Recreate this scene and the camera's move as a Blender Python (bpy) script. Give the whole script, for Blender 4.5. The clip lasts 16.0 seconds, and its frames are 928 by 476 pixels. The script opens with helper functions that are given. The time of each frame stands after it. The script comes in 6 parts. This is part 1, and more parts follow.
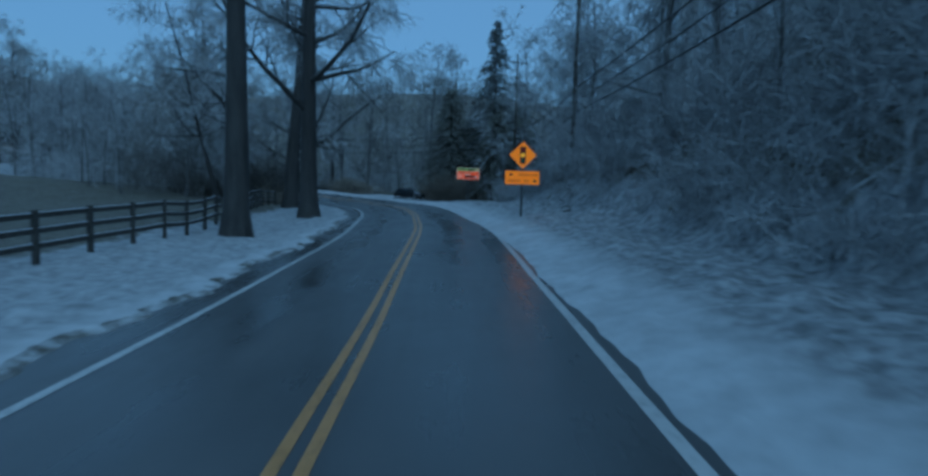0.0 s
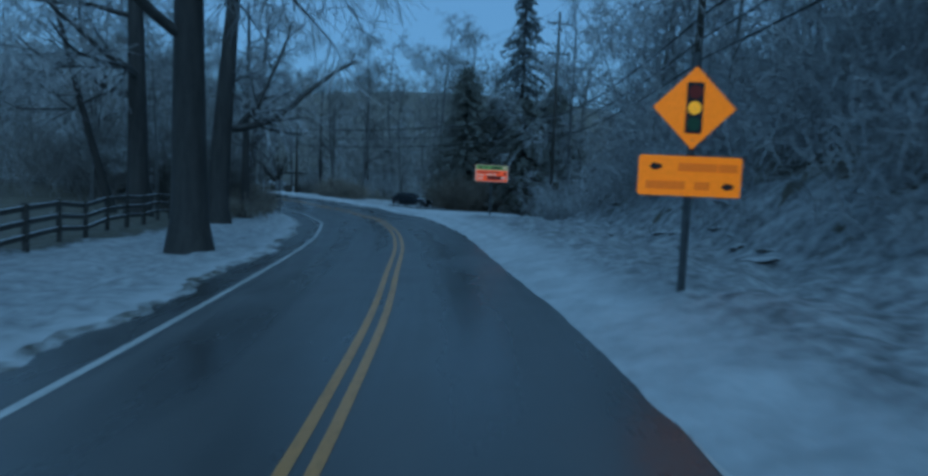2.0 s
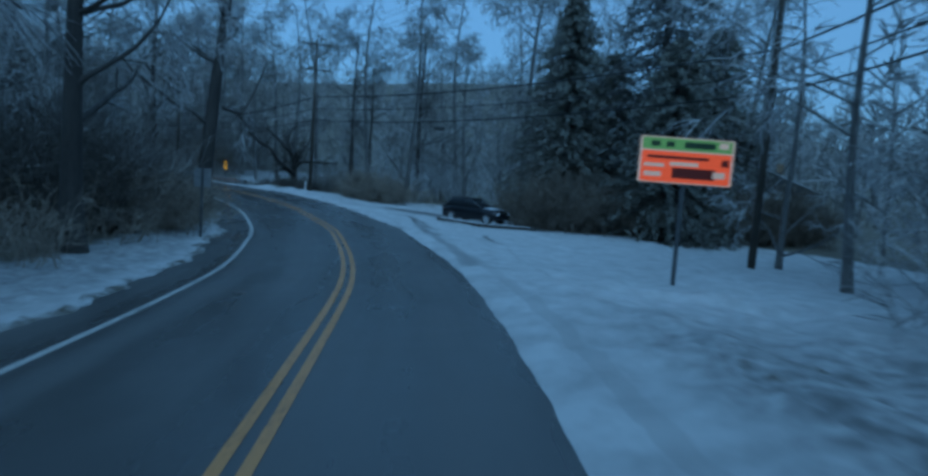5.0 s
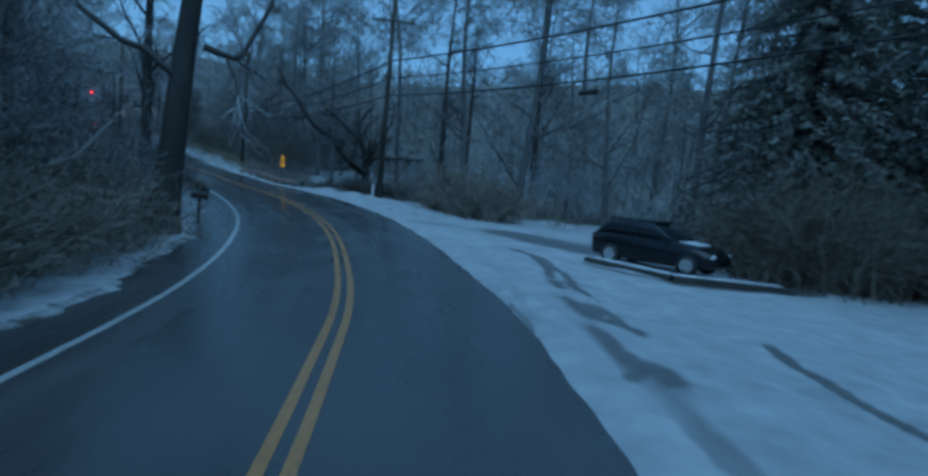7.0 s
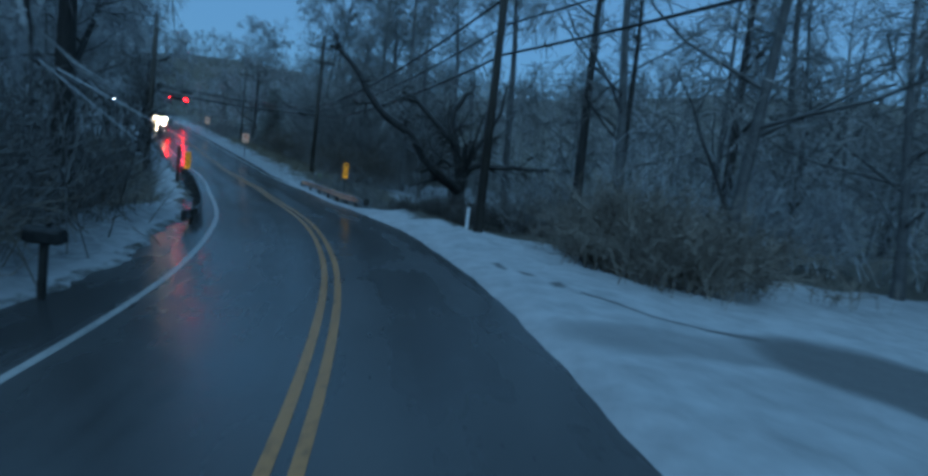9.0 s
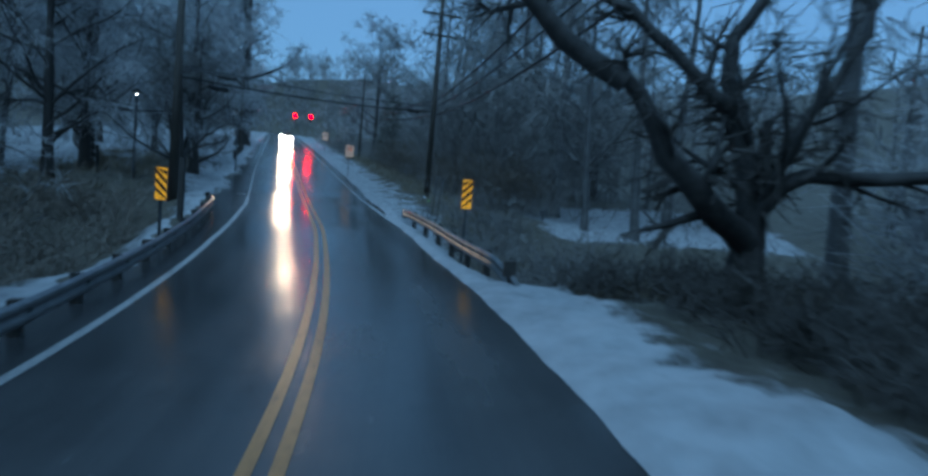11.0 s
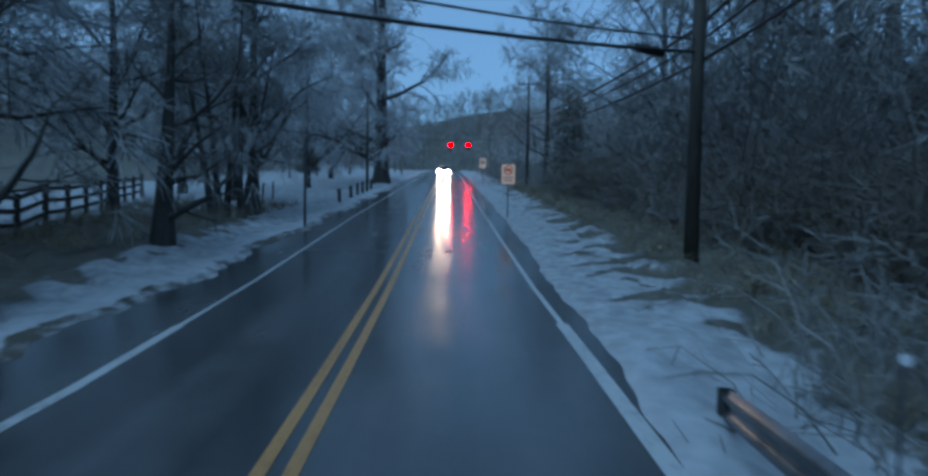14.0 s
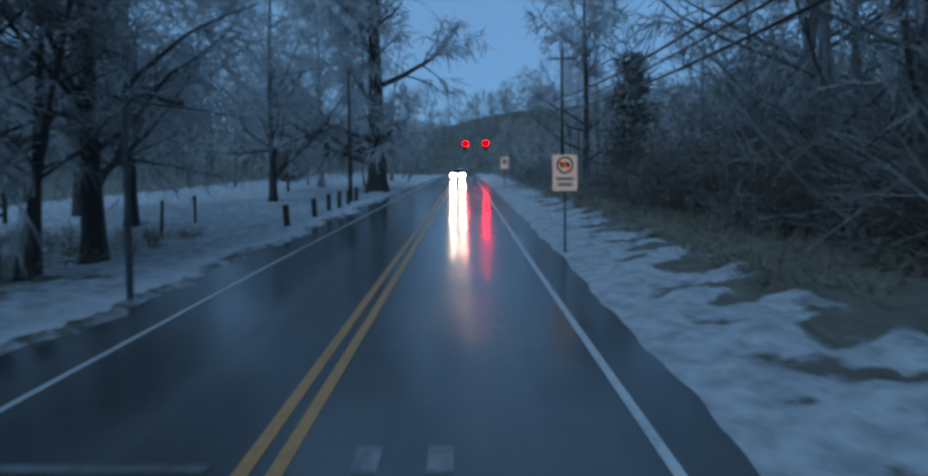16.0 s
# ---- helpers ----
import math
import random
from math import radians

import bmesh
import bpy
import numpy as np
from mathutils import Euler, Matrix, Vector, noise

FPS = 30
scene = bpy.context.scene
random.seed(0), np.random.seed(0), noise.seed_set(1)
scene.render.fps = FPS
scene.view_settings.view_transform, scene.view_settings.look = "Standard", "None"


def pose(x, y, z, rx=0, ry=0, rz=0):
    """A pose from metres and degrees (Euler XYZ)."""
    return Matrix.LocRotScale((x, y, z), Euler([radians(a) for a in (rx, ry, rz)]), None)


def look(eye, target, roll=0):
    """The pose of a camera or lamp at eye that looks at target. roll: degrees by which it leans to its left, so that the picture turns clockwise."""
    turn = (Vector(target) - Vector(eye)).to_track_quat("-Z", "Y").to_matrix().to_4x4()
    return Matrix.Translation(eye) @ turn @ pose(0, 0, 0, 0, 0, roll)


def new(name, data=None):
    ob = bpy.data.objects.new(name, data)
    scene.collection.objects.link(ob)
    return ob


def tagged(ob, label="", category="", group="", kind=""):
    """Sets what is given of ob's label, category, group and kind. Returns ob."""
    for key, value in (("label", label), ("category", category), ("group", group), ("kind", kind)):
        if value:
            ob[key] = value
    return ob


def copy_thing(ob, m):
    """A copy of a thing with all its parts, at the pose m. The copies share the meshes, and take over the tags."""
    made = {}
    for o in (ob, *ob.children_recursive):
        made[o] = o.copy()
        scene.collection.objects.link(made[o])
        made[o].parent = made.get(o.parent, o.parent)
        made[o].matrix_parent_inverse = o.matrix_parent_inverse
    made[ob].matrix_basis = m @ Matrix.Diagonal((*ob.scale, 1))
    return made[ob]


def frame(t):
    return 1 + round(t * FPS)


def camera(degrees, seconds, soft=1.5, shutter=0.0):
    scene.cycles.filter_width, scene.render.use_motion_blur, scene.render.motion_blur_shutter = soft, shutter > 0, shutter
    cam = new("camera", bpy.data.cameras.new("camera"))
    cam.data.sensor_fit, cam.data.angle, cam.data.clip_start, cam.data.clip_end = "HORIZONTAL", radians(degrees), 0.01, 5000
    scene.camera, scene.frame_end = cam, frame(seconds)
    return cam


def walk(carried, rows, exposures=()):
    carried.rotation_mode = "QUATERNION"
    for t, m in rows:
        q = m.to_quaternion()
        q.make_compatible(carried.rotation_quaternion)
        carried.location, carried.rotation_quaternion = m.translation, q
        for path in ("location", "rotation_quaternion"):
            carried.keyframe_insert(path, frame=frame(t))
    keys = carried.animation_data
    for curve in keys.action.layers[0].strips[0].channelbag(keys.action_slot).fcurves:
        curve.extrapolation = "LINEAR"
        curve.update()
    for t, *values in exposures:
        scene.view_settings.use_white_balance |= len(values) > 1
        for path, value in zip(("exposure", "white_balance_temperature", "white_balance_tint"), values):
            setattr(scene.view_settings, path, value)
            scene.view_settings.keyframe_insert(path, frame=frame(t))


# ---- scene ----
PATH = [
    (0, 0.000, -0.000, 2.300, 0.03, -4.88, 1.62),
    (0.5, -0.168, 4.860, 2.328, 0.42, -4.98, 1.82),
    (1, -0.277, 9.288, 2.349, 0.83, -5.00, 1.97),
    (1.5, -0.490, 14.071, 2.396, 1.09, -4.82, 2.28),
    (2, -0.656, 18.877, 2.470, 1.22, -4.62, 2.42),
    (2.5, -0.823, 23.043, 2.506, 1.32, -4.48, 2.69),
    (3, -0.983, 28.327, 2.647, 1.82, -4.72, 3.03),
    (3.5, -1.384, 32.838, 2.666, 2.64, -4.62, 3.53),
    (3.7, -1.514, 34.397, 2.682, 3.08, -4.52, 3.66),
    (4.75, -2.424, 42.826, 2.736, 7.20, -5.01, 4.02),
    (5.8, -4.768, 52.531, 2.750, 12.35, -5.33, 4.90),
    (6, -5.265, 54.348, 2.728, 13.44, -5.37, 4.99),
    (6.5, -6.238, 57.750, 2.693, 15.66, -5.43, 4.99),
    (7, -7.793, 61.922, 2.590, 18.18, -5.27, 5.43),
    (7.5, -9.370, 65.494, 2.587, 20.34, -5.18, 5.65),
    (8, -10.962, 68.737, 2.631, 22.42, -5.13, 5.98),
    (8.5, -12.847, 72.459, 2.610, 25.24, -4.86, 6.12),
    (9, -14.705, 75.533, 2.631, 27.72, -4.62, 6.51),
    (9.2, -15.437, 76.749, 2.658, 28.82, -4.54, 6.54),
    (10, -19.209, 82.104, 2.845, 33.85, -4.55, 6.32),
    (10.6, -22.545, 86.139, 2.933, 37.80, -4.55, 5.49),
    (11.3, -27.005, 90.594, 3.098, 42.79, -4.50, 4.89),
    (11.5, -27.740, 91.319, 3.111, 43.84, -4.43, 4.62),
    (12, -30.747, 94.027, 3.147, 47.77, -4.04, 3.91),
    (12.5, -33.609, 96.323, 3.228, 51.21, -3.74, 3.26),
    (13, -35.898, 98.068, 3.291, 53.80, -3.43, 2.54),
    (13.5, -38.252, 99.754, 3.380, 55.85, -3.02, 1.84),
    (14, -41.266, 101.880, 3.609, 57.59, -2.60, 1.03),
    (14.5, -43.708, 103.391, 3.731, 58.33, -2.40, 0.43),
    (15, -46.476, 105.139, 3.919, 59.02, -2.39, -0.17),
    (15.5, -48.953, 106.691, 4.102, 59.35, -2.41, -0.26),
    (16, -51.689, 108.393, 4.302, 59.36, -2.22, -0.58),
]
EXPOSURE, KELVIN, TINT = 1.42, 6500, 10
SKY, SUN_UP, SUN_TURN, SUN = 0.29, 3.0, 160.0, 0.54
VEIL = (0.16, 0.40, 0.69)
GRADE = 0.087
ONCOMING = (-120.9, 148.5)
HOUSE = (17.5, 112.0)
BEAM = 2600.0

cam = camera(76.19, 16.0, soft=3.1, shutter=0.4)
walk(cam, [(t, pose(x, y, z, 90 + pitch, 0, yaw) @ pose(0, 0, 0, 0, 0, roll)) for t, x, y, z, yaw, pitch, roll in PATH],
     exposures=[(0, EXPOSURE - 0.13, KELVIN + 60, TINT + 1), (3, EXPOSURE - 0.03, KELVIN - 20, TINT), (6, EXPOSURE + 0.11, KELVIN - 280, TINT), (7.5, EXPOSURE + 0.02, KELVIN - 150, TINT), (8.5, EXPOSURE - 0.15, KELVIN - 60, TINT), (12, EXPOSURE + 0.20, KELVIN + 260, TINT + 6), (14, EXPOSURE + 0.17, KELVIN + 420, TINT + 9), (16, EXPOSURE + 0.04, KELVIN + 540, TINT + 11)])

# ---- dusk sky: the sun is down behind the hills, thin overcast ----
world = bpy.data.worlds.new("dusk_sky")
scene.world = world
world.use_nodes = True
wn, wl = world.node_tree.nodes, world.node_tree.links
sky = wn.new("ShaderNodeTexSky")
sky.sky_type = "NISHITA"
sky.sun_disc = False
sky.sun_elevation, sky.sun_rotation = radians(SUN_UP), radians(SUN_TURN)
sky.air_density, sky.dust_density, sky.ozone_density = 1.0, 0.6, 5.0
veil = wn.new("ShaderNodeMix")  # thin even cloud of the blue hour under the sky
veil.data_type = "RGBA"
veil.inputs[0].default_value = 0.88
veil.inputs[7].default_value = (*VEIL, 1)
wn["Background"].inputs["Strength"].default_value = SKY
wl.new(sky.outputs["Color"], veil.inputs[6])
wl.new(veil.outputs[2], wn["Background"].inputs["Color"])
sun = new("sun", bpy.data.lights.new("sun", "SUN"))
sun.data.energy, sun.data.angle, sun.data.color = SUN, radians(60), (0.30, 0.64, 1.0)
sun.matrix_basis = pose(0, 0, 60, 90 - 50, 0, 180 - SUN_TURN)

# ---- materials ----


def material(name):
    m = bpy.data.materials.new(name)
    m.use_nodes = True
    return m, m.node_tree.nodes, m.node_tree.links, m.node_tree.nodes["Principled BSDF"]


def noise_node(n, l, scale, detail=6, rough=0.6, where=None, coord="Object"):
    tex = n.new("ShaderNodeTexNoise")
    tex.inputs["Scale"].default_value, tex.inputs["Detail"].default_value, tex.inputs["Roughness"].default_value = scale, detail, rough
    if where is None:
        where = n.new("ShaderNodeTexCoord").outputs[coord]
    l.new(where, tex.inputs["Vector"])
    return tex.outputs["Fac"]


def ramp(n, l, fac, *stops):
    r = n.new("ShaderNodeValToRGB")
    while len(r.color_ramp.elements) < len(stops):
        r.color_ramp.elements.new(0.5)
    for e, (at, colour) in zip(r.color_ramp.elements, stops):
        e.position = at
        e.color = (*colour, 1) if len(colour) == 3 else colour
    l.new(fac, r.inputs["Fac"])
    return r.outputs["Color"]


def mix(n, l, fac, a, b, kind="MIX"):
    m = n.new("ShaderNodeMix")
    m.data_type, m.blend_type = "RGBA", kind
    for sock, v in ((m.inputs[0], fac), (m.inputs[6], a), (m.inputs[7], b)):
        if hasattr(v, "links"):
            l.new(v, sock)
        else:
            sock.default_value = v if isinstance(v, (int, float)) else (*v, 1)
    return m.outputs[2]


def maths(n, l, op, a, b=0.0, clamp=False):
    m = n.new("ShaderNodeMath")
    m.operation, m.use_clamp = op, clamp
    for sock, v in zip(m.inputs, (a, b)):
        if hasattr(v, "links"):
            l.new(v, sock)
        else:
            sock.default_value = v
    return m.outputs[0]


def bump(n, l, p, height, strength=0.4, distance=0.02):
    b = n.new("ShaderNodeBump")
    b.inputs["Strength"].default_value, b.inputs["Distance"].default_value = strength, distance
    l.new(height, b.inputs["Height"])
    l.new(b.outputs["Normal"], p.inputs["Normal"])


def worn(name, dark, light, scale, rough=0.7, metal=0.0, relief=0.3, depth=0.01, fine=9.0, stretch=None):
    """A surface of two tones, patchy at one scale and grainy at a finer one."""
    m, n, l, p = material(name)
    where = n.new("ShaderNodeTexCoord").outputs["Object"]
    if stretch:
        s = n.new("ShaderNodeMapping")
        s.inputs["Scale"].default_value = stretch
        l.new(where, s.inputs["Vector"])
        where = s.outputs["Vector"]
    big, small = noise_node(n, l, scale, where=where), noise_node(n, l, scale * fine, where=where)
    both = maths(n, l, "ADD", maths(n, l, "MULTIPLY", big, 0.6), maths(n, l, "MULTIPLY", small, 0.4))
    l.new(ramp(n, l, both, (0.35, dark), (0.65, light)), p.inputs["Base Color"])
    l.new(maths(n, l, "ADD", maths(n, l, "MULTIPLY", small, 0.25), rough - 0.12), p.inputs["Roughness"])
    p.inputs["Metallic"].default_value = metal
    bump(n, l, p, both, relief, depth)
    return m


def plain(name, colour, rough=0.5, metal=0.0, glow=0.0, shine=None):
    m, n, l, p = material(name)
    grain = noise_node(n, l, 14)
    l.new(ramp(n, l, grain, (0.3, tuple(c * 0.82 for c in colour)), (0.7, colour)), p.inputs["Base Color"])
    p.inputs["Roughness"].default_value, p.inputs["Metallic"].default_value = rough, metal
    if glow:
        p.inputs["Emission Color"].default_value = (*(shine or colour), 1)
        p.inputs["Emission Strength"].default_value = glow
    return m


def asphalt_material():
    """Wet asphalt: dark, with a film of water whose gloss varies in long patches along the road (UV: metres along, metres across)."""
    m, n, l, p = material("wet_asphalt")
    uv = n.new("ShaderNodeUVMap").outputs["UV"]
    long = n.new("ShaderNodeMapping")
    long.inputs["Scale"].default_value = (0.04, 0.9, 1)
    l.new(uv, long.inputs["Vector"])
    streak = noise_node(n, l, 1.0, 4, 0.55, where=long.outputs["Vector"])
    patch = noise_node(n, l, 0.35, 5, 0.6, where=uv)
    grit = noise_node(n, l, 60.0, 3, 0.7, where=uv)
    tone = maths(n, l, "ADD", maths(n, l, "MULTIPLY", streak, 0.55), maths(n, l, "MULTIPLY", patch, 0.45))
    across = n.new("ShaderNodeSeparateXYZ")  # wheel paths are polished, the crown between them stays rough
    l.new(uv, across.inputs[0])
    paths = maths(n, l, "SINE", maths(n, l, "MULTIPLY", across.outputs["Y"], 3.7))
    tone = maths(n, l, "ADD", tone, maths(n, l, "MULTIPLY", paths, 0.05))
    base = ramp(n, l, tone, (0.36, (0.040, 0.041, 0.042)), (0.52, (0.07, 0.071, 0.072)), (0.66, (0.11, 0.111, 0.112)))
    l.new(mix(n, l, 0.35, base, ramp(n, l, grit, (0.3, (0.02, 0.02, 0.02)), (0.75, (0.13, 0.13, 0.13)))), p.inputs["Base Color"])
    wet = n.new("ShaderNodeMapRange")  # the film of water grows towards the creek
    wet.inputs["From Min"].default_value, wet.inputs["From Max"].default_value = 70.0, 112.0
    l.new(across.outputs["X"], wet.inputs["Value"])
    damp = ramp(n, l, tone, (0.35, (0.19,) * 3), (0.52, (0.33,) * 3), (0.68, (0.50,) * 3))
    l.new(mix(n, l, wet.outputs["Result"], damp, ramp(n, l, tone, (0.35, (0.09,) * 3), (0.52, (0.17,) * 3), (0.68, (0.30,) * 3))), p.inputs["Roughness"])
    p.inputs["Specular IOR Level"].default_value = 0.5
    ripple = noise_node(n, l, 2.4, 3, 0.5, where=uv)
    bump(n, l, p, maths(n, l, "ADD", grit, maths(n, l, "MULTIPLY", ripple, 4.0)), 0.18, 0.004)
    return m


def paint_material(name, colour, wear):
    """Road paint, scuffed down to the asphalt in flecks."""
    m, n, l, p = material(name)
    uv = n.new("ShaderNodeUVMap").outputs["UV"]
    fleck, scuff = noise_node(n, l, 9.0, 6, 0.7, where=uv), noise_node(n, l, 0.6, 4, 0.6, where=uv)
    gone = maths(n, l, "ADD", maths(n, l, "MULTIPLY", fleck, 0.65), maths(n, l, "MULTIPLY", scuff, 0.35))
    l.new(ramp(n, l, gone, (wear - 0.1, colour), (wear, tuple(c * 0.6 for c in colour)), (wear + 0.1, (0.06, 0.06, 0.06))), p.inputs["Base Color"])
    p.inputs["Roughness"].default_value = 0.38
    bump(n, l, p, fleck, 0.2, 0.004)
    return m


def ground_material():
    """Snow over leaf litter and dead grass; the attribute 'cover' says how deep the snow lies, 'bare' where tyres have pressed it to ice and grit."""
    m, n, l, p = material("snowy_ground")
    where = n.new("ShaderNodeTexCoord").outputs["Object"]
    cover, bare = n.new("ShaderNodeAttribute"), n.new("ShaderNodeAttribute")
    lump_shade = n.new("ShaderNodeAttribute")
    cover.attribute_name, bare.attribute_name, lump_shade.attribute_name = "cover", "bare", "lump_shade"
    big, mid, fine = noise_node(n, l, 0.5, 5, 0.6, where=where), noise_node(n, l, 2.2, 6, 0.65, where=where), noise_node(n, l, 22.0, 5, 0.7, where=where)
    litter = ramp(n, l, mid, (0.3, (0.07, 0.06, 0.05)), (0.5, (0.13, 0.113, 0.09)), (0.7, (0.23, 0.205, 0.165)))
    litter = mix(n, l, 0.5, litter, ramp(n, l, fine, (0.3, (0.02, 0.017, 0.012)), (0.7, (0.17, 0.15, 0.11))))
    crust = noise_node(n, l, 1.1, 4, 0.55, where=where)
    tone = maths(n, l, "ADD", maths(n, l, "MULTIPLY", mid, 0.5), maths(n, l, "MULTIPLY", crust, 0.5))
    snow = ramp(n, l, tone, (0.32, (0.36, 0.37, 0.38)), (0.48, (0.45, 0.46, 0.47)), (0.64, (0.54, 0.55, 0.56)))
    # lumpy snow: shading between the lumps is put into the colour
    lumpy = noise_node(n, l, 3.2, 5, 0.6, where=where)
    rough = ramp(n, l, lumpy, (0.34, (0.135, 0.14, 0.144)), (0.5, (0.27, 0.278, 0.285)), (0.66, (0.42, 0.43, 0.438)))
    snow = mix(n, l, lump_shade.outputs["Fac"], snow, rough)
    slush = ramp(n, l, fine, (0.3, (0.09, 0.09, 0.09)), (0.7, (0.26, 0.26, 0.26)))
    broken = maths(n, l, "ADD", maths(n, l, "MULTIPLY", big, 0.35), maths(n, l, "ADD", maths(n, l, "MULTIPLY", mid, 0.45), maths(n, l, "MULTIPLY", fine, 0.2)))
    edge = maths(n, l, "MULTIPLY", maths(n, l, "SUBTRACT", maths(n, l, "ADD", cover.outputs["Fac"], broken), 1.0), 9.0)
    edge = maths(n, l, "ADD", edge, 0.5, True)
    worn_in = maths(n, l, "ADD", maths(n, l, "MULTIPLY", maths(n, l, "SUBTRACT", maths(n, l, "ADD", bare.outputs["Fac"], maths(n, l, "MULTIPLY", broken, 0.4)), 0.76), 3.2), 0.5, True)
    top = mix(n, l, worn_in, snow, slush)
    l.new(mix(n, l, edge, litter, top), p.inputs["Base Color"])
    p.inputs["Roughness"].default_value = 0.62
    l.new(maths(n, l, "SUBTRACT", 0.75, maths(n, l, "MULTIPLY", worn_in, 0.35)), p.inputs["Roughness"])
    height = maths(n, l, "ADD", maths(n, l, "MULTIPLY", edge, 0.5), maths(n, l, "ADD", maths(n, l, "MULTIPLY", lumpy, maths(n, l, "ADD", lump_shade.outputs["Fac"], 0.25)), maths(n, l, "MULTIPLY", fine, 0.35)))
    bump(n, l, p, height, 0.6, 0.14)
    return m


ASPHALT = asphalt_material()
YELLOW = paint_material("yellow_road_paint", (0.50, 0.22, 0.075), 0.60)
WHITE = paint_material("white_road_paint", (0.46, 0.46, 0.45), 0.60)
# for the worn transverse line and the painted-in reflection patches
FADED = paint_material("faded_paint_and_reflection", (0.22, 0.22, 0.22), 0.52)
GROUND = ground_material()
BARK = worn("dark_wet_bark", (0.018, 0.016, 0.015), (0.066, 0.059, 0.053), 3.0, 0.75, relief=0.8, depth=0.04, stretch=(1, 1, 0.15))
LIMB = worn("limb_bark", (0.022, 0.021, 0.02), (0.08, 0.075, 0.07), 4.0, 0.65, relief=0.5)
SLIM = worn("frosted_slim_bark", (0.06, 0.058, 0.056), (0.18, 0.178, 0.175), 2.0, 0.7, relief=0.4)
TWIG = worn("frosted_twig", (0.24, 0.24, 0.24), (0.58, 0.59, 0.60), 1.2, 0.4, relief=0.2)
DULL_TWIG = worn("dull_brown_twig", (0.15, 0.143, 0.136), (0.37, 0.356, 0.34), 0.6, 0.6, relief=0.2)
DRY_GRASS = worn("dry_grass", (0.10, 0.08, 0.055), (0.34, 0.28, 0.2), 1.5, 0.8, relief=0.1)
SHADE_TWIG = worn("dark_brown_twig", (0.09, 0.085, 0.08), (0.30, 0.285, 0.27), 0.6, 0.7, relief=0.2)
DARK_TWIG = worn("dark_wet_twig", (0.035, 0.031, 0.027), (0.13, 0.116, 0.104), 0.6, 0.75, relief=0.2)
HEDGE_TWIG = worn("brown_hedge_twig", (0.07, 0.057, 0.045), (0.235, 0.19, 0.152), 0.9, 0.75, relief=0.2)
# grey twig for far woods, paled so the colour carries distance haze
FAR_TWIG = worn("far_hazed_twig", (0.17, 0.167, 0.163), (0.42, 0.415, 0.41), 0.5, 0.7, relief=0.2)
BRUSH = worn("brown_brush", (0.105, 0.086, 0.07), (0.36, 0.30, 0.245), 1.1, 0.7, relief=0.2)
FROST = worn("frosted_brush", (0.16, 0.16, 0.16), (0.5, 0.51, 0.52), 0.7, 0.5, relief=0.2)
NEEDLE = worn("evergreen_needles", (0.10, 0.104, 0.09), (0.25, 0.252, 0.22), 1.5, 0.7, relief=0.3)
FROSTED_NEEDLE = worn("frosted_needles", (0.04, 0.05, 0.045), (0.26, 0.28, 0.28), 0.8, 0.6, relief=0.3)
FENCE_WOOD = worn("fence_wood", (0.022, 0.02, 0.018), (0.075, 0.068, 0.06), 5.0, 0.7)
POLE_WOOD = worn("pole_wood", (0.025, 0.021, 0.017), (0.09, 0.075, 0.06), 4.0, 0.75, stretch=(1, 1, 0.1))
STEEL = worn("galvanised_steel", (0.16, 0.165, 0.17), (0.34, 0.345, 0.35), 2.0, 0.45, metal=0.9, relief=0.1)
DARK_STEEL = worn("dark_steel", (0.03, 0.03, 0.03), (0.09, 0.09, 0.09), 6.0, 0.55, metal=0.5, relief=0.1)
RUBBER = plain("black_rubber", (0.02, 0.02, 0.02), 0.7)
CABLE = plain("black_cable", (0.015, 0.015, 0.016), 0.5)

# ---- plan: the road follows the driven line; lat is metres to the right of the double yellow line, s metres along it ----
EYE_HEIGHT = 2.25
YELLOW_OFF = [(0, 1.20), (24, 1.15), (42, 1.42), (54, 1.14), (66, 0.86), (72, 0.70), (84, 0.78), (96, 0.87), (108, 1.17), (120, 1.38), (132, 1.61)]


